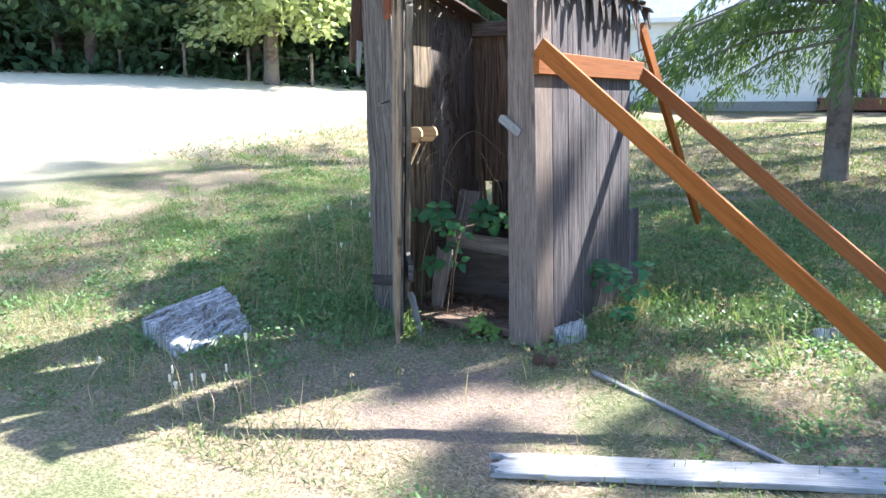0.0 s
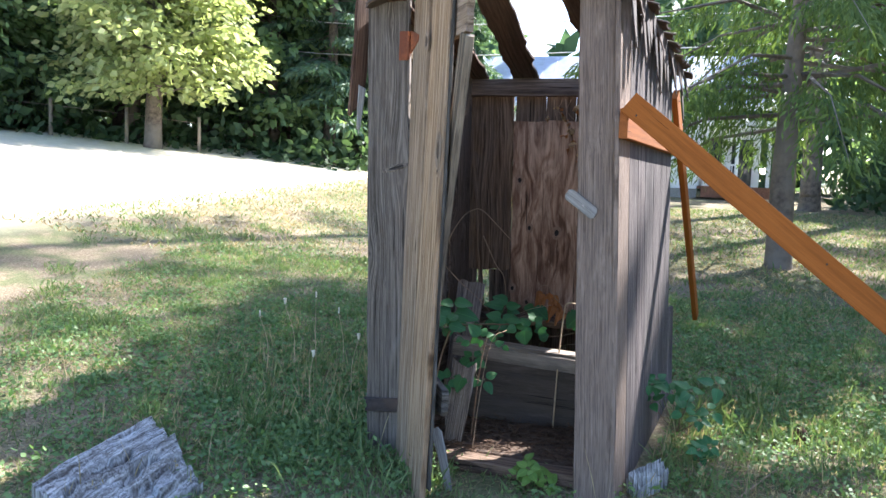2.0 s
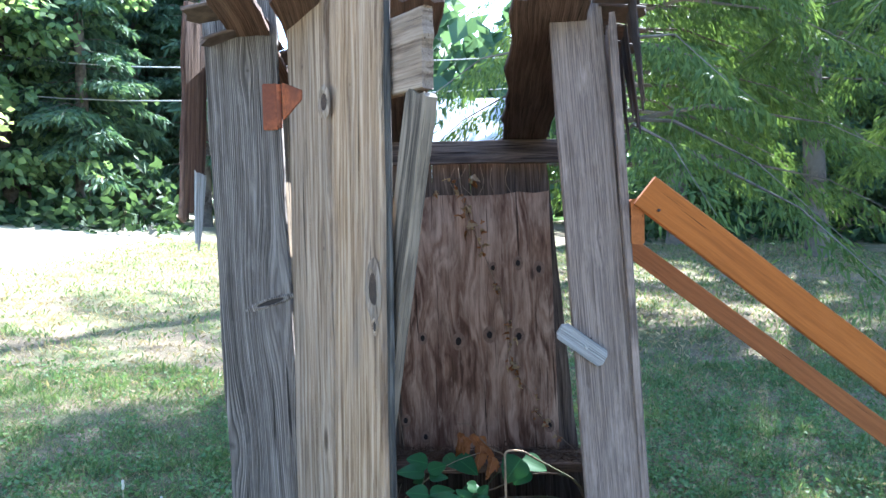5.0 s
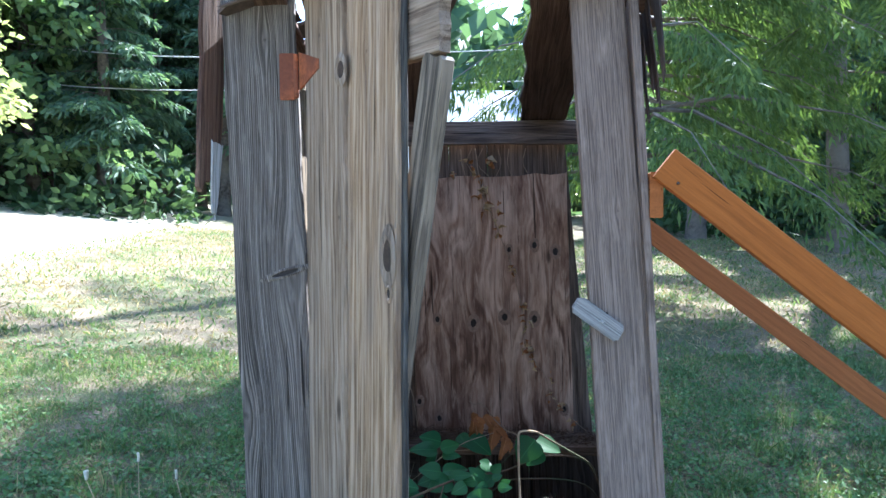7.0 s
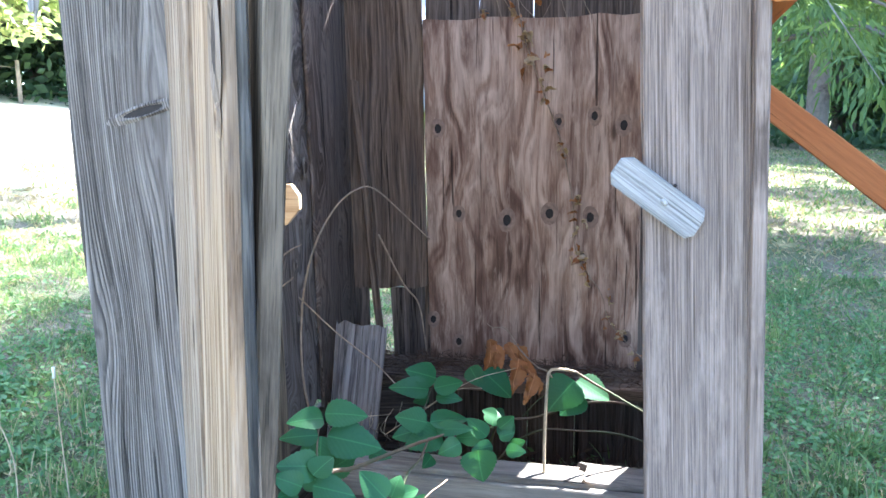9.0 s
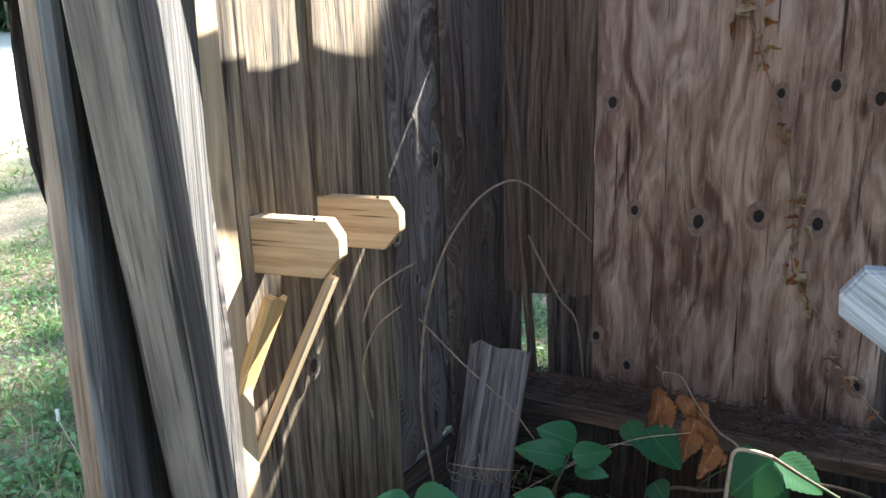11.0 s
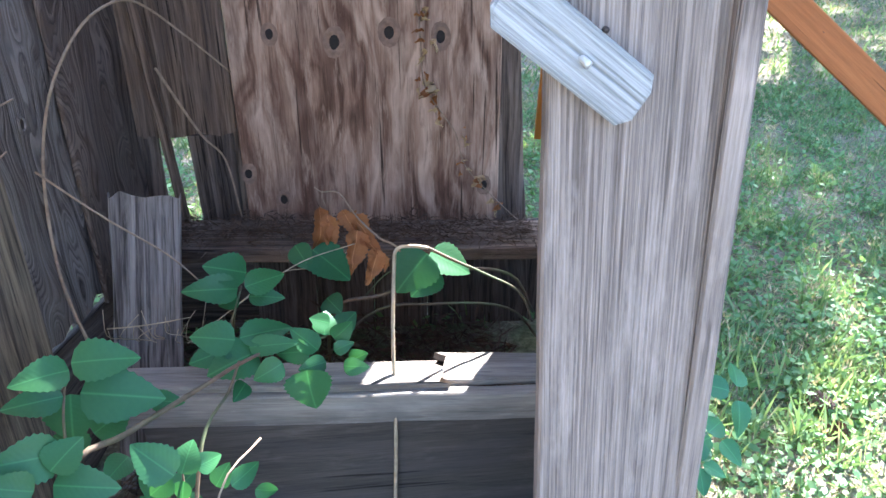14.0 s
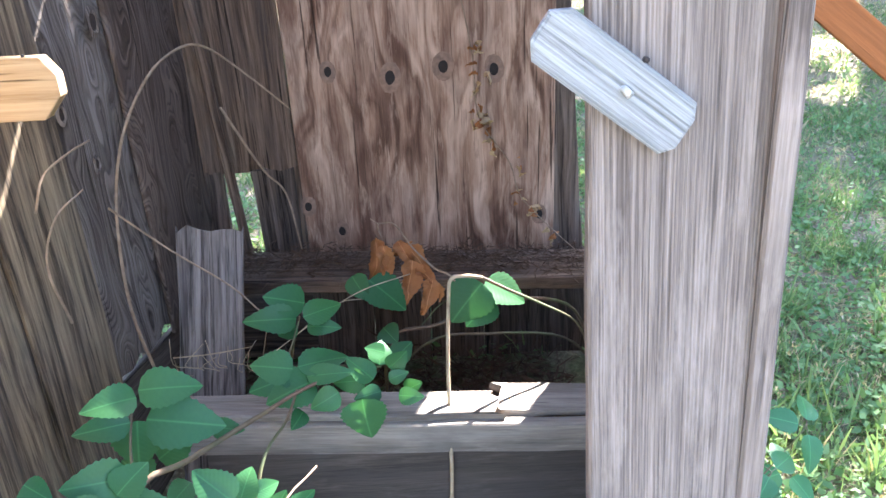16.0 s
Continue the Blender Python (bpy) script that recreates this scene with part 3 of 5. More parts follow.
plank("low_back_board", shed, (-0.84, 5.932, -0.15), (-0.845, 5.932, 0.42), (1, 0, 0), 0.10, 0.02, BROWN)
panel = plank("plywood_panel", shed, (-1.435, 5.893, 0.43), (-1.47, 5.893, 1.862), (1, 0, 0), 0.86, 0.013, PLY, "water-stained reddish plywood panel with dark knots", wob=0.003, cols=10)
beam = plank("top_beam", shed, (-2.22, 5.86, 2.075), (-0.94, 5.86, 2.085), (0, 0, 1), 0.125, 0.045, BROWN, "dark cracked cross beam", wob=0.006, rag=(0.02, 0.03))


def knot(x, z, r, parent):
    """A dark plywood knot with a raised rim."""
    verts, faces, n = [(0, -0.0005, 0)], [], 12
    for ring, (rad, lift) in enumerate(((0.55, 0.0), (0.85, -0.0022), (1.25, -0.0004))):
        for k in range(n):
            an = 2 * math.pi * k / n
            wob = 1 + 0.15 * noise.noise((x * 9 + math.cos(an), z * 9 + math.sin(an), ring))
            verts.append((0.72 * r * rad * wob * math.cos(an), lift - 0.001, r * rad * wob * math.sin(an)))
    for k in range(n):
        j = (k + 1) % n
        faces.append((0, 1 + k, 1 + j))
        for ring in (0, 1):
            a, b = 1 + ring * n, 1 + (ring + 1) * n
            faces.append((a + k, b + k, b + j, a + j))
    me = mesh_of("knot", verts, faces, KNOTRIM)
    me.materials.append(KNOTHOLE)
    for p in me.polygons:
        if all(v <= n for v in p.vertices):
            p.material_index = 1
    ob = new("knot", me)
    ob.location = (x, 5.8845, z)
    under(ob, parent)


KNOTRIM = plain("knot_rim", (0.26, 0.165, 0.115), 0.8, 0.3, 60, 0.4)
KNOTHOLE = plain("knot_core", (0.02, 0.013, 0.01), 0.8, 0.3, 60, 0.4)
for x, z, r in ((-1.837, 1.428, 0.02), (-1.751, 1.089, 0.018), (-1.556, 1.064, 0.024), (-1.385, 1.093, 0.023), (-1.222, 1.079, 0.022), (-1.22, 1.48, 0.019), (-1.358, 1.458, 0.016),
                (-1.105, 1.444, 0.022), (-1.854, 0.644, 0.018), (-1.747, 0.549, 0.018), (-1.06, 0.575, 0.018)):
    knot(x, z, r * 1.65, panel)

# roof: a few boards and torn edges are left
def roof_z(y):
    return 2.16 + 0.125 * (5.9 - y)


for x0, x1, w, mat in ((-2.315, -2.39, 0.13, ROOFW), (-2.165, -2.20, 0.14, ROOFW), (-1.83, -1.86, 0.18, ROOFW), (-1.15, -1.45, 0.24, ROOFW)):
    plank("roof_board", shed, (x0, 5.98, roof_z(5.98)), (x1, 4.15, roof_z(4.15)), (1, 0, 0), w, 0.022, mat, wob=0.02, rag=(0.05, 0.06))
rng = random.Random(5)
for k in range(17):
    y = 4.2 + k * 0.105
    p = right_wall(y, 2.37 - 0.12 * (y - 4.2), 0.03)
    plank("felt_strip", shed, p + Vector((0.02, 0, 0.02)), p + Vector((0.05 + rng.uniform(-0.01, 0.02), rng.uniform(-0.02, 0.02), -rng.uniform(0.14, 0.36))), (0.24, 0.97, 0), rng.uniform(0.08, 0.15), 0.006, TAR, w1=0.03, wob=0.015, rag=(0.0, 0.06), cols=4)
for k in range(14):
    y = 4.2 + k * 0.125
    p = right_wall(y, 2.385 - 0.12 * (y - 4.2), 0.09)
    plank("roof_shingle", shed, p + Vector((-0.15, 0.01, 0.02)), p + Vector((0.02, rng.uniform(-0.015, 0.015), rng.uniform(-0.03, 0.01))), (0, 1, -0.1), rng.uniform(0.10, 0.135), 0.012, SHAKE, wob=0.006, rag=(0.01, 0.03), cols=3, step=0.15)
for k in range(11):
    y = 4.3 + k * 0.15
    plank("roof_shingle", shed, (-2.30 + 0.1 * (y - 4.5), y, roof_z(y) + 0.03), (-2.52 + 0.1 * (y - 4.5), y, roof_z(y) - rng.uniform(0.01, 0.05)), (0, 1, -0.1), rng.uniform(0.1, 0.15), 0.012, SHAKE, wob=0.008, rag=(0.01, 0.04), cols=3, step=0.15)
# board hanging off the left eave
plank("eave_board", shed, (-2.555, 4.50, 2.45), (-2.585, 4.47, 1.74), (0.5, 0.86, 0), 0.1, 0.02, ROOFW, "dark splintered board hanging from the eave", wob=0.012, rag=(0.02, 0.08))
plank("eave_splinter", shed, (-2.553, 4.485, 1.90), (-2.572, 4.48, 1.62), (0.6, 0.8, 0), 0.05, 0.01, PALE, "broken pale splinter end", w1=0.015, wob=0.006, rag=(0.02, 0.05), cols=3)

# the half-open door of two boards
door = thing("door", (-2.24, 4.44, 0.0))
under(door, shed)
hx, fx = Vector((-2.236, 4.414, 0)), Vector((-1.958, 3.937, 0))
dd = (fx - hx).normalized()
plank("door_board", door, hx + dd * 0.135 + Vector((-0.02, -0.04, -0.1)), hx + dd * 0.125 + Vector((0.0, 0.0, 2.44)), dd, 0.265, 0.026, DOORW, "warm grey door board, sun bleached", wob=0.006, cols=8)
plank("door_board", door, hx + dd * 0.42 + Vector((-0.05, 0.0, -0.2)), hx + dd * 0.41 + Vector((0.015, 0.02, 2.44)), dd, 0.29, 0.03, DOORW, "outer door board with a long oval knot", wob=0.006, cols=8)
inner = Vector((-dd.y, dd.x, 0)) * 1
# inner side of the door, darkened by colour for its shade
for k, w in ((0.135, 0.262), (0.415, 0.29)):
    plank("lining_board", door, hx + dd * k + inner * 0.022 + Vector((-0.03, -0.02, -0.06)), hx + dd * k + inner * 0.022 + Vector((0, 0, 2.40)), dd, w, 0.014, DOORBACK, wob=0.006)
off = inner * 0.047
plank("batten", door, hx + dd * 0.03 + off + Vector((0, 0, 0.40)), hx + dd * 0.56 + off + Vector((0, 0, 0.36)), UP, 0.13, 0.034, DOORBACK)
plank("batten", door, hx + dd * 0.03 + off + Vector((0, 0, 2.16)), hx + dd * 0.70 + off + Vector((0, 0, 2.14)), UP, 0.20, 0.034, DOORW, "pale top batten with a bent nail")
plank("diagonal_brace", door, hx + dd * 0.14 + off + Vector((0, 0, 0.10)), hx + dd * 0.665 + off + Vector((0, 0, 2.04)), dd, 0.10, 0.036, BRACEW, "grey-brown diagonal door brace", wob=0.004)

for k, z in ((0.60, 2.17), (0.655, 2.11), (0.66, 1.98)):
    p = hx + dd * k + off + inner * 0.018 + Vector((0, 0, z))
    tube("bent_nail", door, (p, p + inner * 0.014, p + inner * 0.02 + Vector((0, 0, -0.012)), p + inner * 0.021 + Vector((0, 0, -0.028))), 0.0022, 0.0018, IRON, 6, 3)

# a long oval knot near the free edge, a small one above it
def board_knot(parent, at, run, out, r, tall, turn=0.0, rim=None):
    verts, faces, n = [(0, -0.0005, 0)], [], 14
    for ring, (rad, lift) in enumerate(((0.72, 0.0), (1.0, -0.003), (1.45, 0.001))):
        for k in range(n):
            an = 2 * math.pi * k / n
            wob = 1 + 0.2 * noise.noise((at[2] * 9 + math.cos(an), r * 90 + math.sin(an), ring))
            verts.append((r * rad * wob * math.cos(an), lift - 0.001, r * tall * rad * wob * math.sin(an)))
    for k in range(n):
        j = (k + 1) % n
        faces.append((0, 1 + k, 1 + j))
        for ring in (0, 1):
            a, b = 1 + ring * n, 1 + (ring + 1) * n
            faces.append((a + k, b + k, b + j, a + j))
    me = mesh_of("knot", verts, faces, rim or DOORW)
    me.materials.append(KNOTHOLE if r < 0.012 or tall < 0.5 else KNOTBROWN)
    for p in me.polygons:
        if all(v <= n for v in p.vertices):
            p.material_index = 1
    x, o = Vector(run).normalized(), Vector(out).normalized()
    ob = new("knot", me)
    m3 = Matrix((x, -o, x.cross(-o))).transposed().to_4x4()
    ob.matrix_basis = Matrix.Translation(at) @ m3 @ Matrix.Rotation(radians(turn), 4, "Y")
    under(ob, parent)


KNOTBROWN = plain("brown_knot_wood", (0.05, 0.03, 0.019), 0.8, 0.5, 120, 0.5, second=(0.02, 0.013, 0.01))
board_knot(shed, Vector((-2.335, 4.449, 1.462)), (1, -0.08, 0), (-0.08, -1, 0), 0.062, 0.17, -16, GREY)
outface = -inner * 0.0195
board_knot(door, hx + dd * 0.52 + outface + Vector((-0.005, 0.01, 1.535)), dd, -inner, 0.029, 2.1)
board_knot(door, hx + dd * 0.525 + outface + Vector((-0.005, 0.01, 1.44)), dd, -inner, 0.0115, 1.6)
board_knot(door, hx + dd * 0.255 + outface + Vector((0, 0, 2.07)), dd, -inner, 0.028, 1.2)

for y, z, r in ((4.83, 0.913, 0.017), (5.415, 1.296, 0.02), (5.20, 1.12, 0.014), (5.30, 0.98, 0.012), (5.62, 0.86, 0.022)):
    board_knot(shed, Vector((-2.385 + 0.118 * (y - 4.5) + 0.012 + 0.009, y, z)), (0.118, 1, 0), (1, -0.118, 0), r, 1.4, 0.0, WAVY)

# hinge
hinge = thing("hinge", (-2.30, 4.43, 2.1))
under(hinge, shed)
box("hinge_leaf", hinge, (-2.315, 4.446, 2.10), (0.05, 0.008, 0.15), RUST, (0, 0, -5), 0.003)
bm = bmesh.new()
vs = [bm.verts.new(v) for v in ((0, 0, -0.06), (0, 0, 0.06), (0.14, 0, 0.014), (0.14, 0, -0.014))]
face = bm.faces.new(vs)
out = bmesh.ops.extrude_face_region(bm, geom=[face])
bmesh.ops.translate(bm, vec=(0, 0.005, 0), verts=[g for g in out["geom"] if isinstance(g, bmesh.types.BMVert)])
bmesh.ops.recalc_face_normals(bm, faces=bm.faces[:])
me = bpy.data.meshes.new("hinge_strap")
bm.to_mesh(me)
bm.free()
me.materials.append(RUST)
strap = new("hinge_strap", me)
strap.matrix_basis = pose(-2.275, 4.432, 2.115, 0, 0, -58)
under(strap, hinge)
tube("hinge_pin", hinge, ((-2.285, 4.436, 2.03), (-2.285, 4.436, 2.1), (-2.285, 4.436, 2.17)), 0.009, 0.009, RUST)

# turn button on the post
button = thing("turn_button", (-1.335, 4.262, 1.312))
under(button, shed)


def turn_button():
    bm = bmesh.new()
    L, W, c = 0.178, 0.059, 0.014
    outline = [(-L / 2 + c, -W / 2), (L / 2 - c * 0.7, -W / 2), (L / 2, -W / 2 + c), (L / 2 - 0.004, W / 2 - c), (L / 2 - c, W / 2), (-L / 2 + c * 1.2, W / 2), (-L / 2, W / 2 - c), (-L / 2 + 0.002, -W / 2 + c)]
    face = bm.faces.new([bm.verts.new((x, -0.010, z)) for x, z in outline])
    out = bmesh.ops.extrude_face_region(bm, geom=[face])
    bmesh.ops.translate(bm, vec=(0, 0.02, 0), verts=[g for g in out["geom"] if isinstance(g, bmesh.types.BMVert)])
    bmesh.ops.recalc_face_normals(bm, faces=bm.faces[:])
    bmesh.ops.bevel(bm, geom=[e for e in bm.edges if abs(e.verts[0].co.y - e.verts[1].co.y) < 1e-4], offset=0.003, segments=2, affect="EDGES")
    # grain runs along the length
    bmesh.ops.rotate(bm, verts=bm.verts[:], cent=(0, 0, 0), matrix=Matrix.Rotation(radians(90), 3, "Y"))
    me = bpy.data.meshes.new("button_block")
    bm.to_mesh(me)
    bm.free()
    me.materials.append(PALE)
    return me


blk = new("button_block", turn_button())
blk.matrix_basis = pose(-1.347, 4.258, 1.316, 3, 0, -9) @ pose(0, 0, 0, 0, 36, 0) @ pose(0, 0, 0, 0, -90, 0)
under(tagged(blk, "bleached wooden turn button with chipped corners"), button)
tube("nail", button, ((-1.341, 4.258, 1.310), (-1.340, 4.245, 1.310), (-1.336, 4.239, 1.305)), 0.0032, 0.0042, STEEL, 8, 2, "bent pale nail")
tube("nail_hole", button, ((-1.321, 4.2495, 1.336), (-1.321, 4.245, 1.336), (-1.321, 4.2445, 1.336)), 0.0032, 0.003, KNOTHOLE, 7, 1)

# paper holder: two pine arms on the left wall
holder = thing("paper_holder", (-2.33, 4.82, 1.2))
under(holder, shed)


def arm(y, x0, reach, z):
    bm = bmesh.new()
    h = 0.112
    outline = [(0, -h / 2), (reach - 0.035, -h / 2), (reach, -h * 0.12), (reach, h * 0.22), (reach - 0.022, h / 2), (0, h / 2)]
    face = bm.faces.new([bm.verts.new((x, -0.019, zz)) for x, zz in outline])
    out = bmesh.ops.extrude_face_region(bm, geom=[face])
    bmesh.ops.translate(bm, vec=(0, 0.038, 0), verts=[g for g in out["geom"] if isinstance(g, bmesh.types.BMVert)])
    bmesh.ops.recalc_face_normals(bm, faces=bm.faces[:])
    bmesh.ops.bevel(bm, geom=bm.edges[:], offset=0.002, segments=1, affect="EDGES")
    bmesh.ops.rotate(bm, verts=bm.verts[:], cent=(0, 0, 0), matrix=Matrix.Rotation(radians(-90), 3, "Y"))
    me = bpy.data.meshes.new("arm")
    bm.to_mesh(me)
    bm.free()
    me.materials.append(PINE)
    ob = new("arm", me)
    ob.matrix_basis = pose(x0, y, z, 0, 0, 3) @ pose(0, 0, 0, 0, 90, 0)
    under(ob, holder)
    tube("nail", ob, ((x0 + reach - 0.05, y - 0.005, z + 0.036), (x0 + reach - 0.05, y - 0.005, z + 0.05), (x0 + reach - 0.049, y - 0.005, z + 0.06)), 0.003, 0.003, IRON, cuts=2)


arm(4.70, -2.375, 0.205, 1.222)
arm(4.93, -2.345, 0.195, 1.222)
plank("brace_slat", holder, (-2.33, 4.605, 0.80), (-2.20, 4.72, 1.165), (0, 1, 0), 0.03, 0.018, PINE, wob=0.002)
plank("brace_slat", holder, (-2.335, 4.585, 0.95), (-2.28, 4.645, 1.14), (0, 1, 0), 0.05, 0.018, PINE, w1=0.07, wob=0.002)
plank("wall_stud", shed, (-2.335, 4.555, 0.72), (-2.355, 4.565, 2.2), (0.1, 1, 0), 0.10, 0.03, PINE, "pale upright stud by the doorway", wob=0.002)

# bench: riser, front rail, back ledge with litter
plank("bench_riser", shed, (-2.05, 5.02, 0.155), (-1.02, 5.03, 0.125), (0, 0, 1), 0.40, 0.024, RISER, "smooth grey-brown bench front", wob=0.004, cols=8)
plank("bench_rail", shed, (-2.1, 5.02, 0.375), (-0.99, 5.02, 0.295), (0, 0, 1), 0.085, 0.035, BENCH, "pale bench front rail", wob=0.004)
plank("bench_edge", shed, (-2.1, 5.062, 0.425), (-1.32, 5.068, 0.375), (0, 1, 0.1), 0.09, 0.022, BENCH, "split bench top remnant", wob=0.012, rag=(0.02, 0.04))
plank("bench_edge", shed, (-1.335, 5.10, 0.372), (-0.97, 5.10, 0.340), (0, 1, 0.1), 0.11, 0.022, BENCH, wob=0.012, rag=(0.03, 0.02))
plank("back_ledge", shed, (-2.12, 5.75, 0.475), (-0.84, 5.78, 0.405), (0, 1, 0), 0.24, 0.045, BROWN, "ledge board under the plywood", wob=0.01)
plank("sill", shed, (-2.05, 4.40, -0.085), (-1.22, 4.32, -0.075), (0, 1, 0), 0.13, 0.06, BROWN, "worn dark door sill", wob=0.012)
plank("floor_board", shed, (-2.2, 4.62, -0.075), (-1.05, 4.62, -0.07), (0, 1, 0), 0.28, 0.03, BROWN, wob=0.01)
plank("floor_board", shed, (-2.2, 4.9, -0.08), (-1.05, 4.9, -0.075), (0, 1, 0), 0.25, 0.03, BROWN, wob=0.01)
plank("door_scrap", shed, (-2.0, 4.56, -0.06), (-1.95, 4.62, 0.40), (0.9, -0.2, 0.1), 0.10, 0.015, GREY, "leaning broken board scrap", w1=0.16, wob=0.015, rag=(0.03, 0.05))

# ---- orange braces ----


def brace(a, b, w, t, label):
    root = thing("brace", a, label, "brace", "braces propping the shed")
    plank("timber", root, a, b, UP, w, t, STAINED, wob=0.0015, rag=(0.0, 0.0), step=0.2, bevel=0.003)
    run = (Vector(b) - Vector(a)).normalized()
    across = run.cross(Vector((0, 1, 0))).normalized()
    if across.z < 0:
        across = -across
    front = run.cross(across).normalized()
    if front.y > 0:
        front = -front
    for f, g in ((0.05, 0.2), (0.07, -0.25), (1.1, 0.1)):
        p = Vector(a) + run * f + across * g * w + front * t * 0.5
        tube("nail_head", root, (p - front * 0.004, p + front * 0.001, p + front * 0.002), 0.0045, 0.0045, IRON, 8, 1)
    return root


brace((-1.155, 4.215, 1.795), (1.33, 3.745, -0.26), 0.106, 0.04, "orange-stained timber brace nailed to the post")
brace((-0.90, 5.915, 1.79), (1.60, 5.18, -0.24), 0.105, 0.04, "orange-stained timber brace at the back corner")
brace((-0.80, 5.99, 2.06), (-0.34, 7.66, 0.24), 0.1, 0.04, "orange-stained timber brace behind the shed")
rail = plank("side_rail", None, right_wall(4.20, 1.70, 0.022), right_wall(5.86, 1.70, 0.022), UP, 0.14, 0.04, STAINED, wob=0.0015, rag=(0, 0), step=0.2)
tagged(rail, "orange-stained timber rail along the side wall", "rail")


# ---- loose boards and litter in and about the outhouse ----
loose = plank("leaning_board", None, (-2.12, 5.22, -0.05), (-2.085, 5.50, 0.735), (1, 0.05, 0), 0.165, 0.022, SCRAPW, wob=0.005, rag=(0.01, 0.02), w1=0.185)
tagged(loose, "short grey board leaning in the corner", "board")
stick = plank("stick", None, (-2.06, 5.86, 0.42), (-2.165, 5.84, 1.62), (1, 0, 0), 0.03, 0.02, BROWN, wob=0.004)
tagged(stick, "thin brown stick leaning in the corner", "stick")


def litter():
    rng = np.random.default_rng(3)
    n = 2600
    x = rng.uniform(-2.1, -0.9, n)
    c = np.stack([x, rng.normal(5.76, 0.06, n).clip(5.64, 5.88), 0.507 - 0.055 * (x + 2.12) / 1.28 + np.abs(rng.normal(0, 0.012, n)) - 0.005], 1)
    d = unit(np.stack([rng.normal(0, 1, n), rng.normal(0, 1, n), rng.normal(0, 0.35, n)], 1))
    s = unit(np.cross(d, rng.normal(0, 1, (n, 3))))
    ob = new("litter", shards("litter", c, d, s, rng.uniform(0.02, 0.07, n), rng.uniform(0.002, 0.005, n), LITTER))
    tagged(ob, "dry needles and twigs on the ledge", "litter", kind="stuff")
    n = 3000
    c = np.stack([rng.uniform(-2.15, -1.1, n), rng.uniform(4.45, 5.0, n), np.full(n, -0.052) + np.abs(rng.normal(0, 0.01, n))], 1)
    d = unit(np.stack([rng.normal(0, 1, n), rng.normal(0, 1, n), rng.normal(0, 0.25, n)], 1))
    s = unit(np.cross(d, rng.normal(0, 1, (n, 3))))
    ob = new("floor_litter", shards("floor_litter", c, d, s, rng.uniform(0.02, 0.09, n), rng.uniform(0.003, 0.008, n), LITTER))
    tagged(ob, "dead leaves and twigs on the shed floor", "litter", kind="stuff")
    n = 5000
    c = np.stack([rng.uniform(-2.15, -1.0, n), rng.uniform(5.1, 5.85, n), np.full(n, -0.03) + np.abs(rng.normal(0, 0.06, n))], 1)
    d = unit(np.stack([rng.normal(0, 1, n), rng.normal(0, 1, n), rng.normal(0, 0.5, n)], 1))
    s = unit(np.cross(d, rng.normal(0, 1, (n, 3))))
    ob = new("pit_litter", shards("pit_litter", c, d, s, rng.uniform(0.04, 0.12, n), rng.uniform(0.003, 0.012, n), LITTER))
    tagged(ob, "dark tangle of dead twigs under the bench", "litter", kind="stuff")


litter()


# ---- brambles ----
def leaflet_mesh(name, mat, fold=0.22, droop=0.18, teeth=0.05, seed=0, crumple=0.0):
    """An oval toothed leaf, 1 long, folded at its rib; base at the origin, tip along y."""
    n, verts, faces = 19, [], []
    for k in range(n + 1):
        f = k / n
        w = 0.36 * math.sin(math.pi * min(1.0, f ** 0.72)) ** 0.7 * (1.1 - 0.35 * f) + 0.003
        w *= 1 + (teeth if k % 2 else -teeth)
        z0 = -droop * f * f
        for u in (-1.0, -0.5, 0.0, 0.5, 1.0):
            z = z0 + fold * abs(u) * w - 0.12 * (abs(u) ** 2) * w + crumple * noise.noise((u * 2, f * 5, seed + 0.5))
            verts.append((u * w + crumple * 0.6 * noise.noise((f * 4, u, seed + 3.3)), f, z))
    for k in range(n):
        for c in range(4):
            a = k * 5 + c
            faces.append((a, a + 1, a + 6, a + 5))
    return mesh_of(name, verts, faces, mat, True)


LEAF = [leaflet_mesh("leaflet", BRAMBLE, 0.25 + 0.05 * k, 0.12 + 0.08 * k, 0.05, k) for k in range(3)]
LEAF_YOUNG = [leaflet_mesh("leaflet", BRAMBLE_YOUNG, 0.3, 0.15, 0.06, 7 + k) for k in range(2)]
LEAF_DEAD = [leaflet_mesh("dead_leaflet", DEAD, 0.75, 0.45, 0.08, 20 + k, 0.2) for k in range(3)]
rng = random.Random(21)


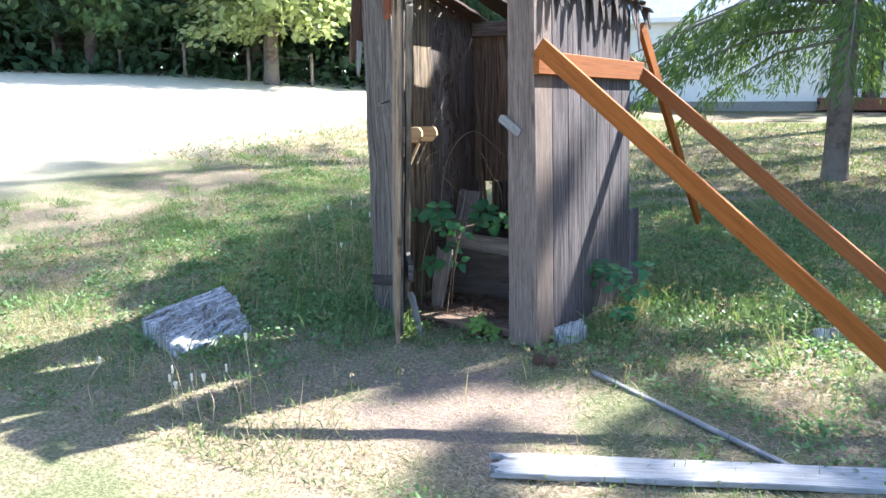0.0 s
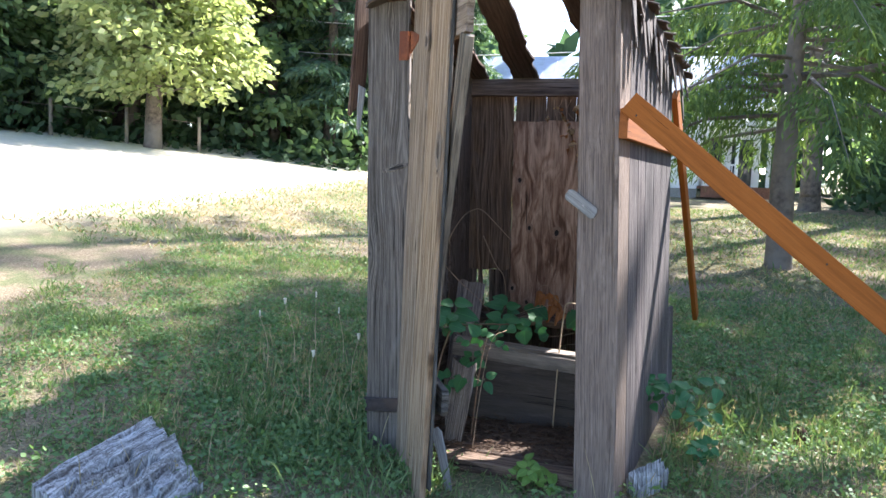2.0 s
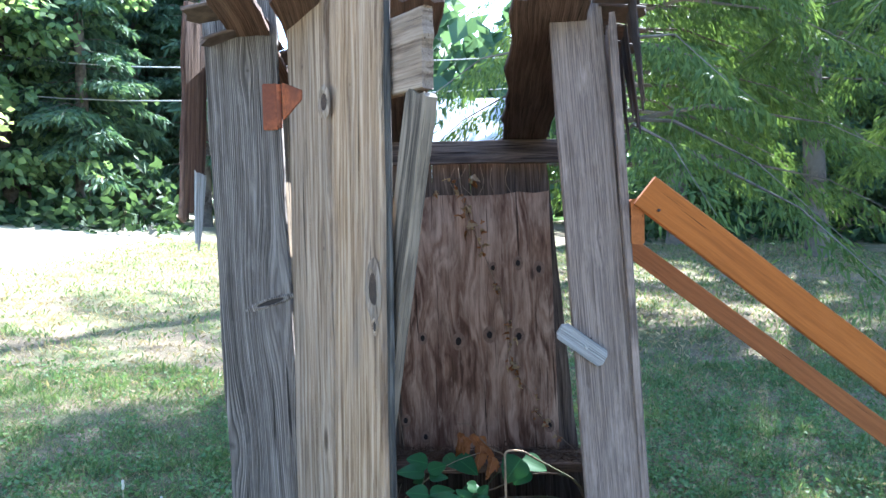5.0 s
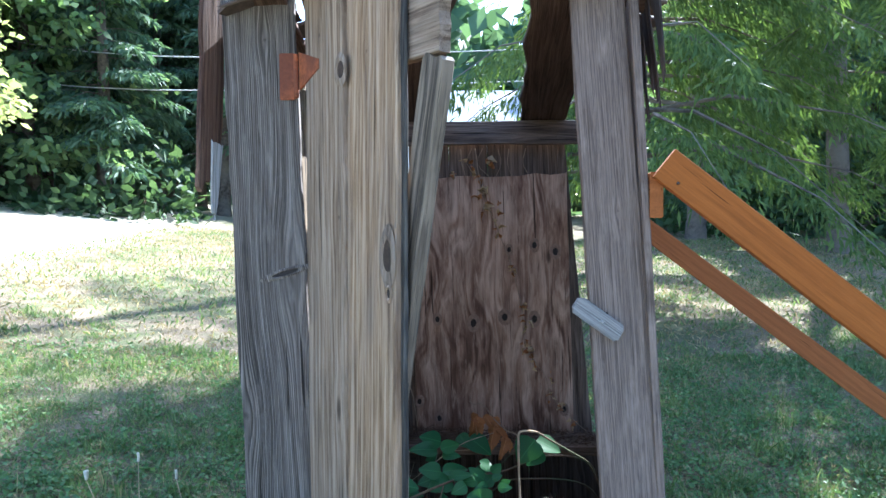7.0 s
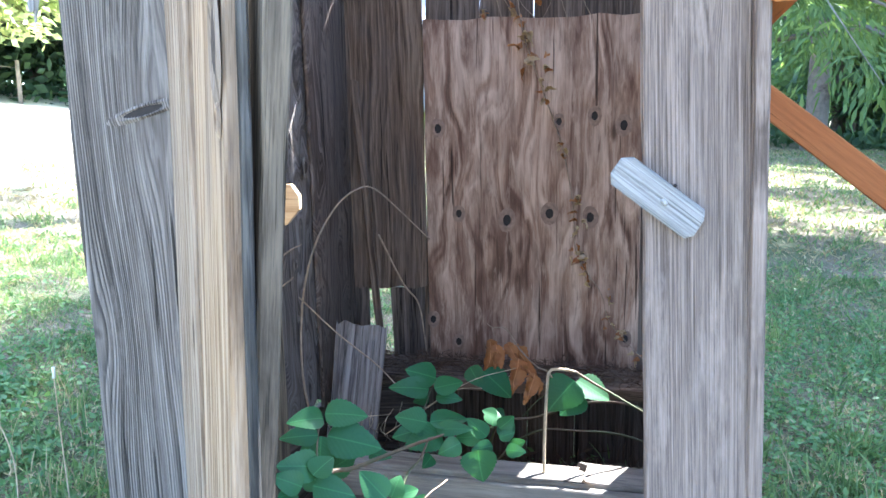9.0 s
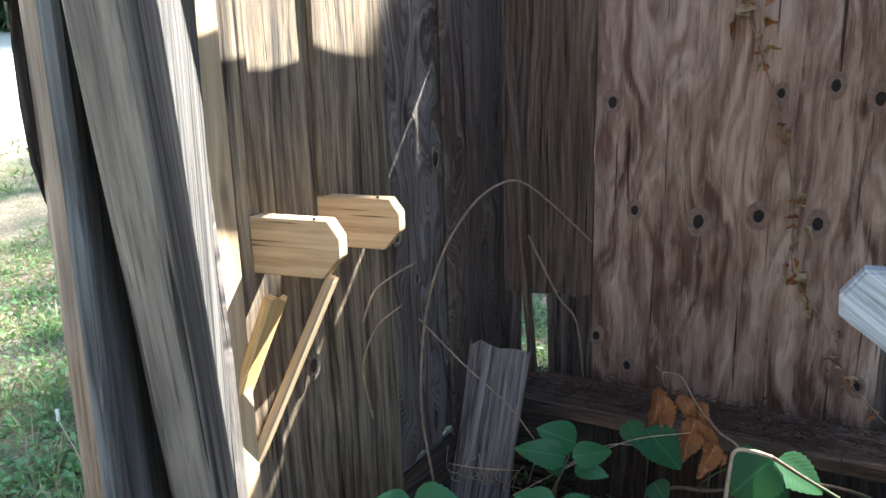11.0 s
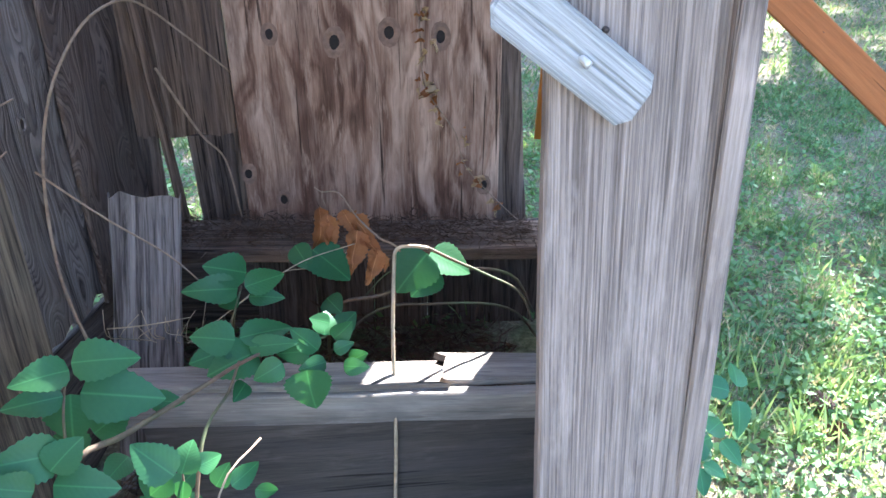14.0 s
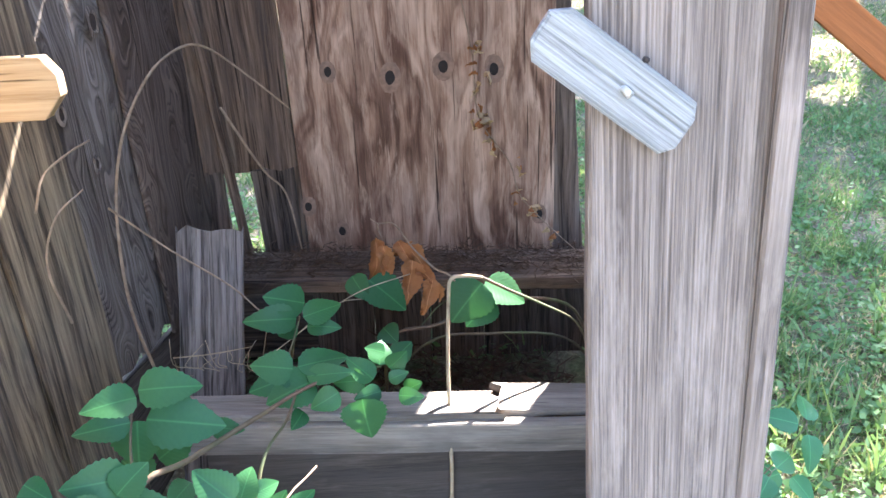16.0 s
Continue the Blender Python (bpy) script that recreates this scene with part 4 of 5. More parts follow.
def compound_leaf(plant, hub, facing, size, count=5, pool=None, base_turn=0.0, stem_to=None, mat=None):
    """A hand of leaflets round a hub, its upper side towards `facing`."""
    pool = pool or LEAF
    z = Vector(facing).normalized()
    x = z.cross(Vector((0.2, 0.4, 1))).normalized()
    y = z.cross(x)
    spread = {1: (0,), 3: (0, 95, -95), 5: (0, 62, -62, 128, -128)}[count]
    for k, an in enumerate(spread):
        an = radians(an + base_turn + rng.uniform(-9, 9))
        d = (y * math.cos(an) + x * math.sin(an) + z * rng.uniform(-0.25, 0.12)).normalized()
        s = size * (1.0 if k == 0 else 0.86 if k < 3 else 0.66) * rng.uniform(0.9, 1.1)
        side = d.cross(z).normalized()
        up = side.cross(d)
        ob = new("leaf", pool[rng.randrange(len(pool))])
        o = Vector(hub) + d * s * 0.22
        ob.matrix_basis = Matrix(((side.x, d.x, up.x, o.x), (side.y, d.y, up.y, o.y), (side.z, d.z, up.z, o.z), (0, 0, 0, 1))) @ Matrix.Diagonal((s, s, s, 1))
        under(ob, plant)
        tube("leaf_stalk", plant, (hub, Vector(hub) + d * s * 0.12, o), 0.0016, 0.0012, CANE, 4, 2)
    if stem_to is not None:
        mid = lerp(hub, stem_to, 0.5) + Vector((0, 0, -0.015))
        tube("leaf_stalk", plant, (stem_to, mid, hub), 0.0024, 0.0016, CANE, 5, 4)


def leaf_at(plant, base, tip, wide, pool=None):
    """One leaflet from base to tip, its upper side turned up and towards the doorway."""
    pool = pool or LEAF
    base, tip = Vector(base), Vector(tip)
    d = tip - base
    size = d.length
    d.normalize()
    side = d.cross(Vector((0.1 + rng.uniform(-0.35, 0.35), -0.75, 0.62 + rng.uniform(-0.3, 0.3)))).normalized()
    up = side.cross(d)
    ob = new("leaf" if pool is LEAF else "dead_leaf", pool[rng.randrange(len(pool))])
    broad = size * wide / (0.5 if pool is LEAF else 0.75)
    ob.matrix_basis = Matrix(((side.x, d.x, up.x, base.x), (side.y, d.y, up.y, base.y), (side.z, d.z, up.z, base.z), (0, 0, 0, 1))) @ Matrix.Diagonal((broad, size, size, 1))
    under(ob, plant)


bramble = thing("bramble", (-1.95, 4.95, -0.06), "green bramble growing up through the broken bench", "plant")
tube("cane", bramble, ((-2.14, 4.60, -0.08), (-2.10, 4.56, 0.3), (-2.023, 4.572, 0.593), (-1.954, 4.656, 0.597), (-1.842, 4.805, 0.584), (-1.790, 4.889, 0.569), (-1.709, 4.939, 0.575), (-1.610, 4.950, 0.584)), 0.0075, 0.0028, CANE)
tube("cane", bramble, ((-1.9, 4.62, -0.08), (-1.87, 4.62, 0.3), (-1.843, 4.698, 0.527), (-1.811, 4.838, 0.535), (-1.792, 4.901, 0.568)), 0.0045, 0.003, CANE)
tube("cane", bramble, ((-1.86, 5.3, -0.06), (-1.86, 5.2, 0.3), (-1.84, 5.16, 0.5), (-1.804, 5.12, 0.63)), 0.005, 0.003, CANE)
tube("cane", bramble, ((-1.62, 5.6, -0.06), (-1.6, 5.45, 0.35), (-1.45, 5.42, 0.42), (-1.25, 5.45, 0.47), (-1.05, 5.5, 0.42), (-0.95, 5.55, 0.25)), 0.006, 0.005, CANE)
tube("cane", bramble, ((-1.75, 5.6, -0.06), (-1.5, 5.5, 0.30), (-1.3, 5.45, 0.36), (-1.05, 5.5, 0.30), (-0.9, 5.6, 0.1)), 0.005, 0.004, CANE)
tube("leaf_stalk", bramble, ((-2.037, 4.606, 0.595), (-2.050, 4.65, 0.635), (-2.056, 4.692, 0.664), (-2.05, 4.71, 0.70)), 0.003, 0.0018, CANE, 5, 4)
tube("leaf_stalk", bramble, ((-1.831, 5.033, 0.561), (-1.815, 5.07, 0.60), (-1.804, 5.098, 0.629)), 0.0026, 0.0018, CANE, 5, 4)
tube("leaf_stalk", bramble, ((-1.86, 4.62, 0.45), (-1.86, 4.60, 0.52), (-1.855, 4.59, 0.56)), 0.0026, 0.0018, CANE, 5, 4)
tube("leaf_stalk", bramble, ((-1.5, 5.44, 0.41), (-1.45, 5.40, 0.49), (-1.40, 5.36, 0.545)), 0.0026, 0.0018, CANE, 5, 4)
# hand of five over the main cane
leaf_at(bramble, (-2.046, 4.710, 0.700), (-2.116, 4.655, 0.722), 0.5)
leaf_at(bramble, (-2.045, 4.721, 0.708), (-1.935, 4.730, 0.710), 0.5)
leaf_at(bramble, (-2.053, 4.680, 0.668), (-2.133, 4.635, 0.683), 0.42)
leaf_at(bramble, (-2.051, 4.703, 0.655), (-2.050, 4.662, 0.581), 0.8)
leaf_at(bramble, (-2.035, 4.705, 0.655), (-1.896, 4.706, 0.630), 0.5)
# hand beside the leaning board
leaf_at(bramble, (-1.788, 5.120, 0.665), (-1.878, 5.100, 0.701), 0.6)
leaf_at(bramble, (-1.807, 5.092, 0.639), (-1.917, 5.052, 0.666), 0.42)
leaf_at(bramble, (-1.792, 5.096, 0.641), (-1.700, 5.131, 0.655), 0.45)
leaf_at(bramble, (-1.808, 5.099, 0.610), (-1.858, 5.094, 0.598), 0.6)
leaf_at(bramble, (-1.786, 5.102, 0.612), (-1.706, 5.085, 0.617), 0.42)
# middle hand
leaf_at(bramble, (-1.801, 4.936, 0.599), (-1.891, 4.930, 0.620), 0.6)
leaf_at(bramble, (-1.793, 4.949, 0.595), (-1.682, 4.981, 0.604), 0.4)
leaf_at(bramble, (-1.759, 4.940, 0.564), (-1.855, 4.883, 0.557), 0.6)
leaf_at(bramble, (-1.811, 4.934, 0.581), (-1.897, 4.908, 0.564), 0.5)
leaf_at(bramble, (-1.774, 4.934, 0.579), (-1.670, 4.924, 0.593), 0.33)
leaf_at(bramble, (-1.783, 4.892, 0.518), (-1.798, 4.846, 0.510), 0.6)
# dark young leaves at the cane's tip
leaf_at(bramble, (-1.614, 4.945, 0.590), (-1.604, 4.985, 0.632), 0.7)
leaf_at(bramble, (-1.593, 4.932, 0.589), (-1.552, 4.930, 0.622), 0.7)
leaf_at(bramble, (-1.628, 4.928, 0.564), (-1.685, 4.951, 0.612), 0.5)
leaf_at(bramble, (-1.645, 4.927, 0.565), (-1.721, 4.931, 0.558), 0.5)
leaf_at(bramble, (-1.594, 4.917, 0.568), (-1.552, 4.914, 0.587), 0.5)
leaf_at(bramble, (-1.612, 4.906, 0.547), (-1.670, 4.888, 0.543), 0.5)
leaf_at(bramble, (-1.575, 4.889, 0.545), (-1.521, 4.869, 0.550), 0.5)
leaf_at(bramble, (-1.561, 4.910, 0.541), (-1.528, 4.891, 0.573), 0.6)
leaf_at(bramble, (-1.653, 4.883, 0.545), (-1.644, 4.835, 0.477), 0.9)
leaf_at(bramble, (-1.703, 4.897, 0.558), (-1.761, 4.869, 0.536), 0.6)
leaf_at(bramble, (-1.600, 4.947, 0.619), (-1.641, 4.940, 0.640), 0.6)
# leaves low by the door
leaf_at(bramble, (-2.023, 4.556, 0.648), (-2.101, 4.503, 0.673), 0.55)
leaf_at(bramble, (-2.048, 4.500, 0.625), (-2.102, 4.471, 0.665), 0.55)
leaf_at(bramble, (-2.027, 4.516, 0.620), (-1.931, 4.513, 0.602), 0.5)
leaf_at(bramble, (-2.115, 4.499, 0.670), (-2.169, 4.470, 0.664), 0.8)
leaf_at(bramble, (-2.028, 4.521, 0.643), (-1.990, 4.560, 0.677), 0.7)
leaf_at(bramble, (-2.062, 4.502, 0.612), (-2.088, 4.456, 0.624), 0.6)
leaf_at(bramble, (-2.146, 4.493, 0.700), (-2.104, 4.473, 0.684), 0.6)
leaf_at(bramble, (-2.158, 4.460, 0.635), (-2.121, 4.466, 0.618), 0.6)
# leaves before the bench front
leaf_at(bramble, (-1.869, 4.585, 0.555), (-1.932, 4.596, 0.619), 0.55)
leaf_at(bramble, (-1.857, 4.587, 0.556), (-1.840, 4.617, 0.602), 0.7)
leaf_at(bramble, (-1.833, 4.593, 0.562), (-1.792, 4.612, 0.569), 0.6)
leaf_at(bramble, (-1.877, 4.597, 0.541), (-1.918, 4.585, 0.515), 0.7)
leaf_at(bramble, (-1.857, 4.592, 0.535), (-1.865, 4.578, 0.496), 0.6)
leaf_at(bramble, (-1.801, 4.574, 0.533), (-1.778, 4.586, 0.571), 0.6)
leaf_at(bramble, (-1.780, 4.596, 0.510), (-1.732, 4.631, 0.529), 0.45)
leaf_at(bramble, (-1.738, 4.582, 0.511), (-1.698, 4.590, 0.489), 0.5)
leaf_at(bramble, (-1.916, 4.554, 0.520), (-1.965, 4.542, 0.511), 0.6)
# shaded leaves behind
leaf_at(bramble, (-2.034, 4.717, 0.554), (-1.972, 4.739, 0.595), 0.7)
leaf_at(bramble, (-1.941, 4.772, 0.577), (-1.883, 4.758, 0.583), 0.5)
leaf_at(bramble, (-2.049, 4.690, 0.524), (-2.106, 4.718, 0.560), 0.7)
leaf_at(bramble, (-1.978, 4.702, 0.507), (-2.005, 4.644, 0.506), 0.6)
# leaves behind the bent stem
leaf_at(bramble, (-1.335, 5.320, 0.595), (-1.428, 5.263, 0.518), 0.75)
leaf_at(bramble, (-1.324, 5.340, 0.588), (-1.221, 5.286, 0.551), 0.6)
leaf_at(bramble, (-1.308, 5.303, 0.551), (-1.386, 5.254, 0.502), 0.6)
leaf_at(bramble, (-1.373, 5.349, 0.579), (-1.430, 5.331, 0.556), 0.6)
leaf_at(bramble, (-1.643, 5.349, 0.609), (-1.545, 5.286, 0.550), 0.6)
leaf_at(bramble, (-1.688, 5.349, 0.624), (-1.650, 5.299, 0.575), 0.6)
leaf_at(bramble, (-1.611, 5.303, 0.484), (-1.575, 5.260, 0.462), 0.8)
leaf_at(bramble, (-1.584, 5.243, 0.419), (-1.537, 5.258, 0.461), 0.7)
# the lower leaves, seen through the doorway
for hub, size, count, turn, to in (
        ((-1.92, 4.70, 0.40), 0.10, 5, -15, (-1.87, 4.62, 0.3)),
        ((-1.95, 4.62, 0.34), 0.10, 5, 0, (-1.87, 4.62, 0.3)),
        ((-2.05, 4.60, 0.28), 0.10, 5, 45, (-2.10, 4.56, 0.3)),
        ((-1.84, 4.64, 0.30), 0.08, 3, -45, (-1.87, 4.62, 0.3))):
    compound_leaf(bramble, hub, (0.2 + rng.uniform(-0.3, 0.3), -0.7, 0.6), size, count, LEAF, turn, to)

withered = thing("withered_spray", (-1.56, 5.40, 0.62), "withered orange bramble leaves hanging over the ledge", "plant")
tube("twig", withered, ((-1.36, 5.45, 0.44), (-1.413, 5.329, 0.608), (-1.463, 5.355, 0.632), (-1.521, 5.391, 0.683), (-1.565, 5.415, 0.742), (-1.611, 5.426, 0.743)), 0.0035, 0.002, VINE)
tube("twig", withered, ((-1.611, 5.426, 0.743), (-1.622, 5.426, 0.75), (-1.631, 5.430, 0.757)), 0.002, 0.0015, VINE)
tube("twig", withered, ((-1.611, 5.426, 0.743), (-1.61, 5.415, 0.728), (-1.602, 5.403, 0.710)), 0.002, 0.0015, VINE)
leaf_at(withered, (-1.616, 5.395, 0.712), (-1.623, 5.355, 0.571), 0.42, LEAF_DEAD)
leaf_at(withered, (-1.603, 5.385, 0.696), (-1.586, 5.333, 0.593), 0.4, LEAF_DEAD)
leaf_at(withered, (-1.559, 5.406, 0.696), (-1.516, 5.362, 0.628), 0.5, LEAF_DEAD)
leaf_at(withered, (-1.533, 5.405, 0.678), (-1.469, 5.363, 0.609), 0.5, LEAF_DEAD)
leaf_at(withered, (-1.527, 5.370, 0.654), (-1.536, 5.305, 0.543), 0.5, LEAF_DEAD)
leaf_at(withered, (-1.471, 5.341, 0.608), (-1.494, 5.288, 0.526), 0.5, LEAF_DEAD)
leaf_at(withered, (-1.460, 5.340, 0.594), (-1.441, 5.327, 0.538), 0.4, LEAF_DEAD)
leaf_at(withered, (-1.573, 5.394, 0.662), (-1.522, 5.398, 0.694), 0.4, LEAF_DEAD)
leaf_at(withered, (-1.513, 5.355, 0.635), (-1.452, 5.312, 0.601), 0.45, LEAF_DEAD)

straws = thing("straw_tuft", (-2.13, 5.18, 0.3), "dry grass straws caught on the leaning board", "straw")
for k in range(14):
    x, z = -2.15 + 0.016 * k + rng.uniform(-0.01, 0.01), 0.46 + rng.uniform(-0.03, 0.02)
    tube("straw_stem", straws, ((x, 5.30, z - 0.06), (x + rng.uniform(-0.02, 0.03), 5.22, z), (x + rng.uniform(-0.03, 0.05), 5.20, z + rng.uniform(0.03, 0.09))), 0.0014, 0.001, STRAW, 4, 3)
tube("straw_stem", straws, ((-2.146, 5.20, 0.490), (-2.049, 5.19, 0.500), (-1.949, 5.210, 0.503)), 0.002, 0.0014, STRAW, 5, 3)
tendril = thing("tendril", (-1.9, 5.2, 0.44), "thin pale tendrils strung across the bench", "stem")
tube("stem", tendril, ((-1.957, 5.176, 0.448), (-1.786, 5.259, 0.542), (-1.667, 5.299, 0.600), (-1.530, 5.316, 0.636)), 0.0016, 0.0013, STRAW, 4, 5)
tube("stem", tendril, ((-1.86, 5.3, 0.47), (-1.734, 5.372, 0.532), (-1.609, 5.364, 0.548), (-1.529, 5.361, 0.612)), 0.0016, 0.0013, STRAW, 4, 5)
twig = thing("dead_twig", (-1.83, 4.5, -0.05), "dry split twig standing before the bench", "twig")
tube("stem", twig, ((-1.86, 4.44, -0.06), (-1.83, 4.48, 0.3), (-1.788, 4.532, 0.553), (-1.724, 4.618, 0.593)), 0.0028, 0.0018, VINE, 5, 4)

cane = thing("dry_cane", (-1.46, 5.2, -0.05), "bent pale dry stem rising before the bench", "stem")
tube("stem", cane, ((-1.462, 4.98, -0.05), (-1.455, 4.99, 0.25), (-1.45, 5.1, 0.47), (-1.44, 5.17, 0.62), (-1.43, 5.2, 0.668), (-1.39, 5.2, 0.675), (-1.35, 5.2, 0.668)), 0.005, 0.0048, STRAW, 7)
tube("stem_tip", cane, ((-1.35, 5.2, 0.668), (-1.28, 5.22, 0.62), (-1.19, 5.25, 0.56), (-1.08, 5.28, 0.48), (-1.03, 5.3, 0.37)), 0.005, 0.003, CANE, 6)

vines = thing("dry_vine", (-2.25, 5.3, 0.3), "thin dry vine looping along the inner wall", "vine")
tube("vine", vines, ((-2.19, 5.2, 0.42), (-2.24, 5.24, 0.62), (-2.25, 5.3, 0.85), (-2.22, 5.36, 1.03), (-2.16, 5.44, 1.16), (-2.10, 5.52, 1.215), (-2.05, 5.6, 1.21), (-1.97, 5.7, 1.12), (-1.86, 5.76, 1.0)), 0.0045, 0.0028, VINE)
tube("vine", vines, ((-2.25, 5.26, 0.88), (-2.13, 5.28, 0.755), (-2.0, 5.28, 0.65), (-1.92, 5.25, 0.58)), 0.003, 0.002, VINE)
tube("vine", vines, ((-2.05, 5.68, 1.03), (-1.96, 5.72, 0.83), (-1.9, 5.74, 0.74), (-1.87, 5.74, 0.55)), 0.004, 0.0028, VINE)
tube("vine", vines, ((-2.26, 4.95, 0.98), (-2.25, 4.99, 1.04), (-2.22, 5.05, 1.07), (-2.20, 5.12, 1.08)), 0.003, 0.002, VINE)
tube("vine", vines, ((-2.26, 4.98, 0.72), (-2.27, 4.96, 0.86), (-2.25, 5.0, 0.95), (-2.21, 5.06, 0.99)), 0.003, 0.002, VINE)
hang = thing("hanging_vine", (-1.3, 5.84, 1.5), "dried vine with curled leaves hanging down the plywood", "vine")
run = ((-1.54, 5.86, 2.0), (-1.51, 5.86, 1.8), (-1.42, 5.865, 1.56), (-1.345, 5.865, 1.36), (-1.295, 5.865, 1.13), (-1.28, 5.86, 0.95), (-1.24, 5.86, 0.87), (-1.17, 5.86, 0.77), (-1.13, 5.86, 0.65), (-1.01, 5.85, 0.52), (-0.92, 5.82, 0.44))
tube("vine", hang, run, 0.0025, 0.0018, VINE, 5)
LEAF_PALE = [leaflet_mesh("curled_leaf", DEADPALE, 0.9, 0.7, 0.08, 40 + k, 0.35) for k in range(3)]
for x, z, size in ((-1.51, 1.748, 0.05), (-1.487, 1.683, 0.06), (-1.428, 1.665, 0.035), (-1.416, 1.552, 0.04), (-1.348, 1.36, 0.04), (-1.293, 1.144, 0.045), (-1.283, 1.063, 0.045), (-1.278, 0.945, 0.05), (-1.243, 0.889, 0.05),
                   (-1.224, 0.816, 0.035), (-1.149, 0.75, 0.025), (-1.133, 0.641, 0.03), (-1.074, 0.575, 0.04), (-1.01, 0.505, 0.035), (-1.56, 1.90, 0.06), (-1.466, 1.92, 0.055), (-1.514, 1.80, 0.05), (-1.664, 1.862, 0.04)):
    for k in range(4):
        ob = new("curled_leaf", (LEAF_PALE if k % 2 == 0 else LEAF_DEAD)[rng.randrange(3)])
        s1 = size * rng.uniform(0.55, 1.0)
        ob.matrix_basis = pose(x + rng.gauss(0, 0.010), 5.862 + rng.uniform(-0.008, 0.006), z + rng.gauss(0, 0.02), rng.uniform(-70, 70), rng.uniform(-60, 60), rng.uniform(0, 360)) @ Matrix.Diagonal((s1, s1, s1, 1))
        under(ob, hang)
for x in (-1.62, -1.56, -1.50, -1.42, -1.36, -1.27):
    tube("vine", hang, ((x, 5.85, 2.0), (x + rng.uniform(-0.03, 0.03), 5.862, 1.92), (x + rng.uniform(-0.05, 0.05), 5.868, 1.84)), 0.0018, 0.0012, VINE, 4, 3)

for name, spot, n, reach, size, pool, label in (
        ("sill_plant", (-1.53, 4.20, -0.13), 8, 0.10, 0.062, LEAF_YOUNG, "small bright green bramble sprouting at the door sill"),
        ("corner_bramble", (-0.75, 5.0, 0.0), 10, 0.22, 0.09, LEAF, "dark bramble against the foot of the side wall"),
        ("corner_bramble", (-0.66, 4.72, -0.06), 5, 0.11, 0.065, LEAF, "dark bramble against the foot of the side wall")):
    plant = thing(name, spot, label, "plant")
    for k in range(n):
        an = rng.uniform(0, 6.28)
        hub = Vector(spot) + Vector((math.cos(an) * reach * rng.random(), math.sin(an) * reach * rng.random() * 0.7, reach * rng.uniform(0.3, 1.5)))
        compound_leaf(plant, hub, (rng.uniform(-0.5, 0.5), rng.uniform(-0.9, 0.1), 0.9), size * rng.uniform(0.8, 1.2), 3 if k % 2 else 5, pool, rng.uniform(0, 360), spot)

# ---- wood and cones on the lawn ----


def slab(name, corners, base, mat, seed, label):
    """A split, rotting log slab: ridged top between four corners, ragged ends."""
    nu, nv = 34, 40
    a, b, c, d = (Vector(p) for p in corners)
    verts, faces = [], []
    for i in range(nu + 1):
        for j in range(nv + 1):
            u, v = i / nu, j / nv
            rag = 0.05 * noise.noise((v * 7, seed, 0)) * (1 if i in (0, nu) else 0.3)
            p = a.lerp(b, u + (rag if u > 0.5 else -rag) * min(1, abs(u - 0.5) * 2)).lerp(d.lerp(c, u), v)
            ridge = 0.035 * math.sin(math.pi * v) + 0.04 * noise.noise((v * 9, u * 1.2, seed)) + 0.03 * noise.noise((v * 27, u * 2.5, seed)) - 0.035 * (noise.noise((v * 8, u * 3, seed + 5)) > 0.22)
            verts.append(p + Vector((0, 0, ridge)))
    m = len(verts)
    for k in range(m):
        verts.append(Vector((verts[k].x, verts[k].y, base - 0.03)))
    for i in range(nu):
        for j in range(nv):
            q = i * (nv + 1) + j
            faces.append((q, q + nv + 1, q + nv + 2, q + 1))
    ring = [i * (nv + 1) for i in range(nu + 1)] + [nu * (nv + 1) + j for j in range(1, nv + 1)] + [i * (nv + 1) + nv for i in range(nu - 1, -1, -1)] + [j for j in range(nv - 1, 0, -1)]
    for k in range(len(ring)):
        p, q = ring[k], ring[(k + 1) % len(ring)]
        faces.append((p, m + p, m + q, q))
    ob = new(name, mesh_of(name, verts, faces, mat))
    return tagged(ob, label, "log")


slab("log_slab", ((-3.49, 3.18, 0.07), (-3.53, 4.02, 0.09), (-2.98, 3.64, -0.04), (-3.05, 3.02, -0.06)), ground_at(-3.2, 3.4), LOGW, 3.0, "bleached rotting log slab lying in the grass")
fallen = plank("fallen_plank", None, (-0.90, 2.66, ground_at(-0.9, 2.66) + 0.02), (0.95, 3.26, ground_at(0.95, 3.26) + 0.02), (-0.3, 0.95, 0), 0.185, 0.03, PALE, wob=0.008, rag=(0.09, 0.02), cols=8)
tagged(fallen, "long pale weathered plank lying on the lawn", "plank")
lath = plank("lath", None, (-0.69, 3.93, ground_at(-0.69, 3.93) + 0.01), (0.36, 3.16, ground_at(0.36, 3.16) + 0.012), (0.6, 0.8, 0), 0.034, 0.018, PALE, wob=0.004, rag=(0.05, 0.01), cols=3)
tagged(lath, "thin grey lath lying on the lawn", "lath")
slab("wood_chip", ((-1.05, 4.36, -0.06), (-0.91, 4.50, -0.03), (-0.84, 4.45, -0.04), (-1.0, 4.28, -0.08)), -0.13, LOGW, 9.0, "bleached wood block at the foot of the post")
slab("wood_chip", ((0.55, 4.95, -0.04), (0.68, 5.02, -0.03), (0.72, 4.96, -0.05), (0.58, 4.89, -0.06)), -0.1, LOGW, 14.0, "pale wood fragment lying in the grass")
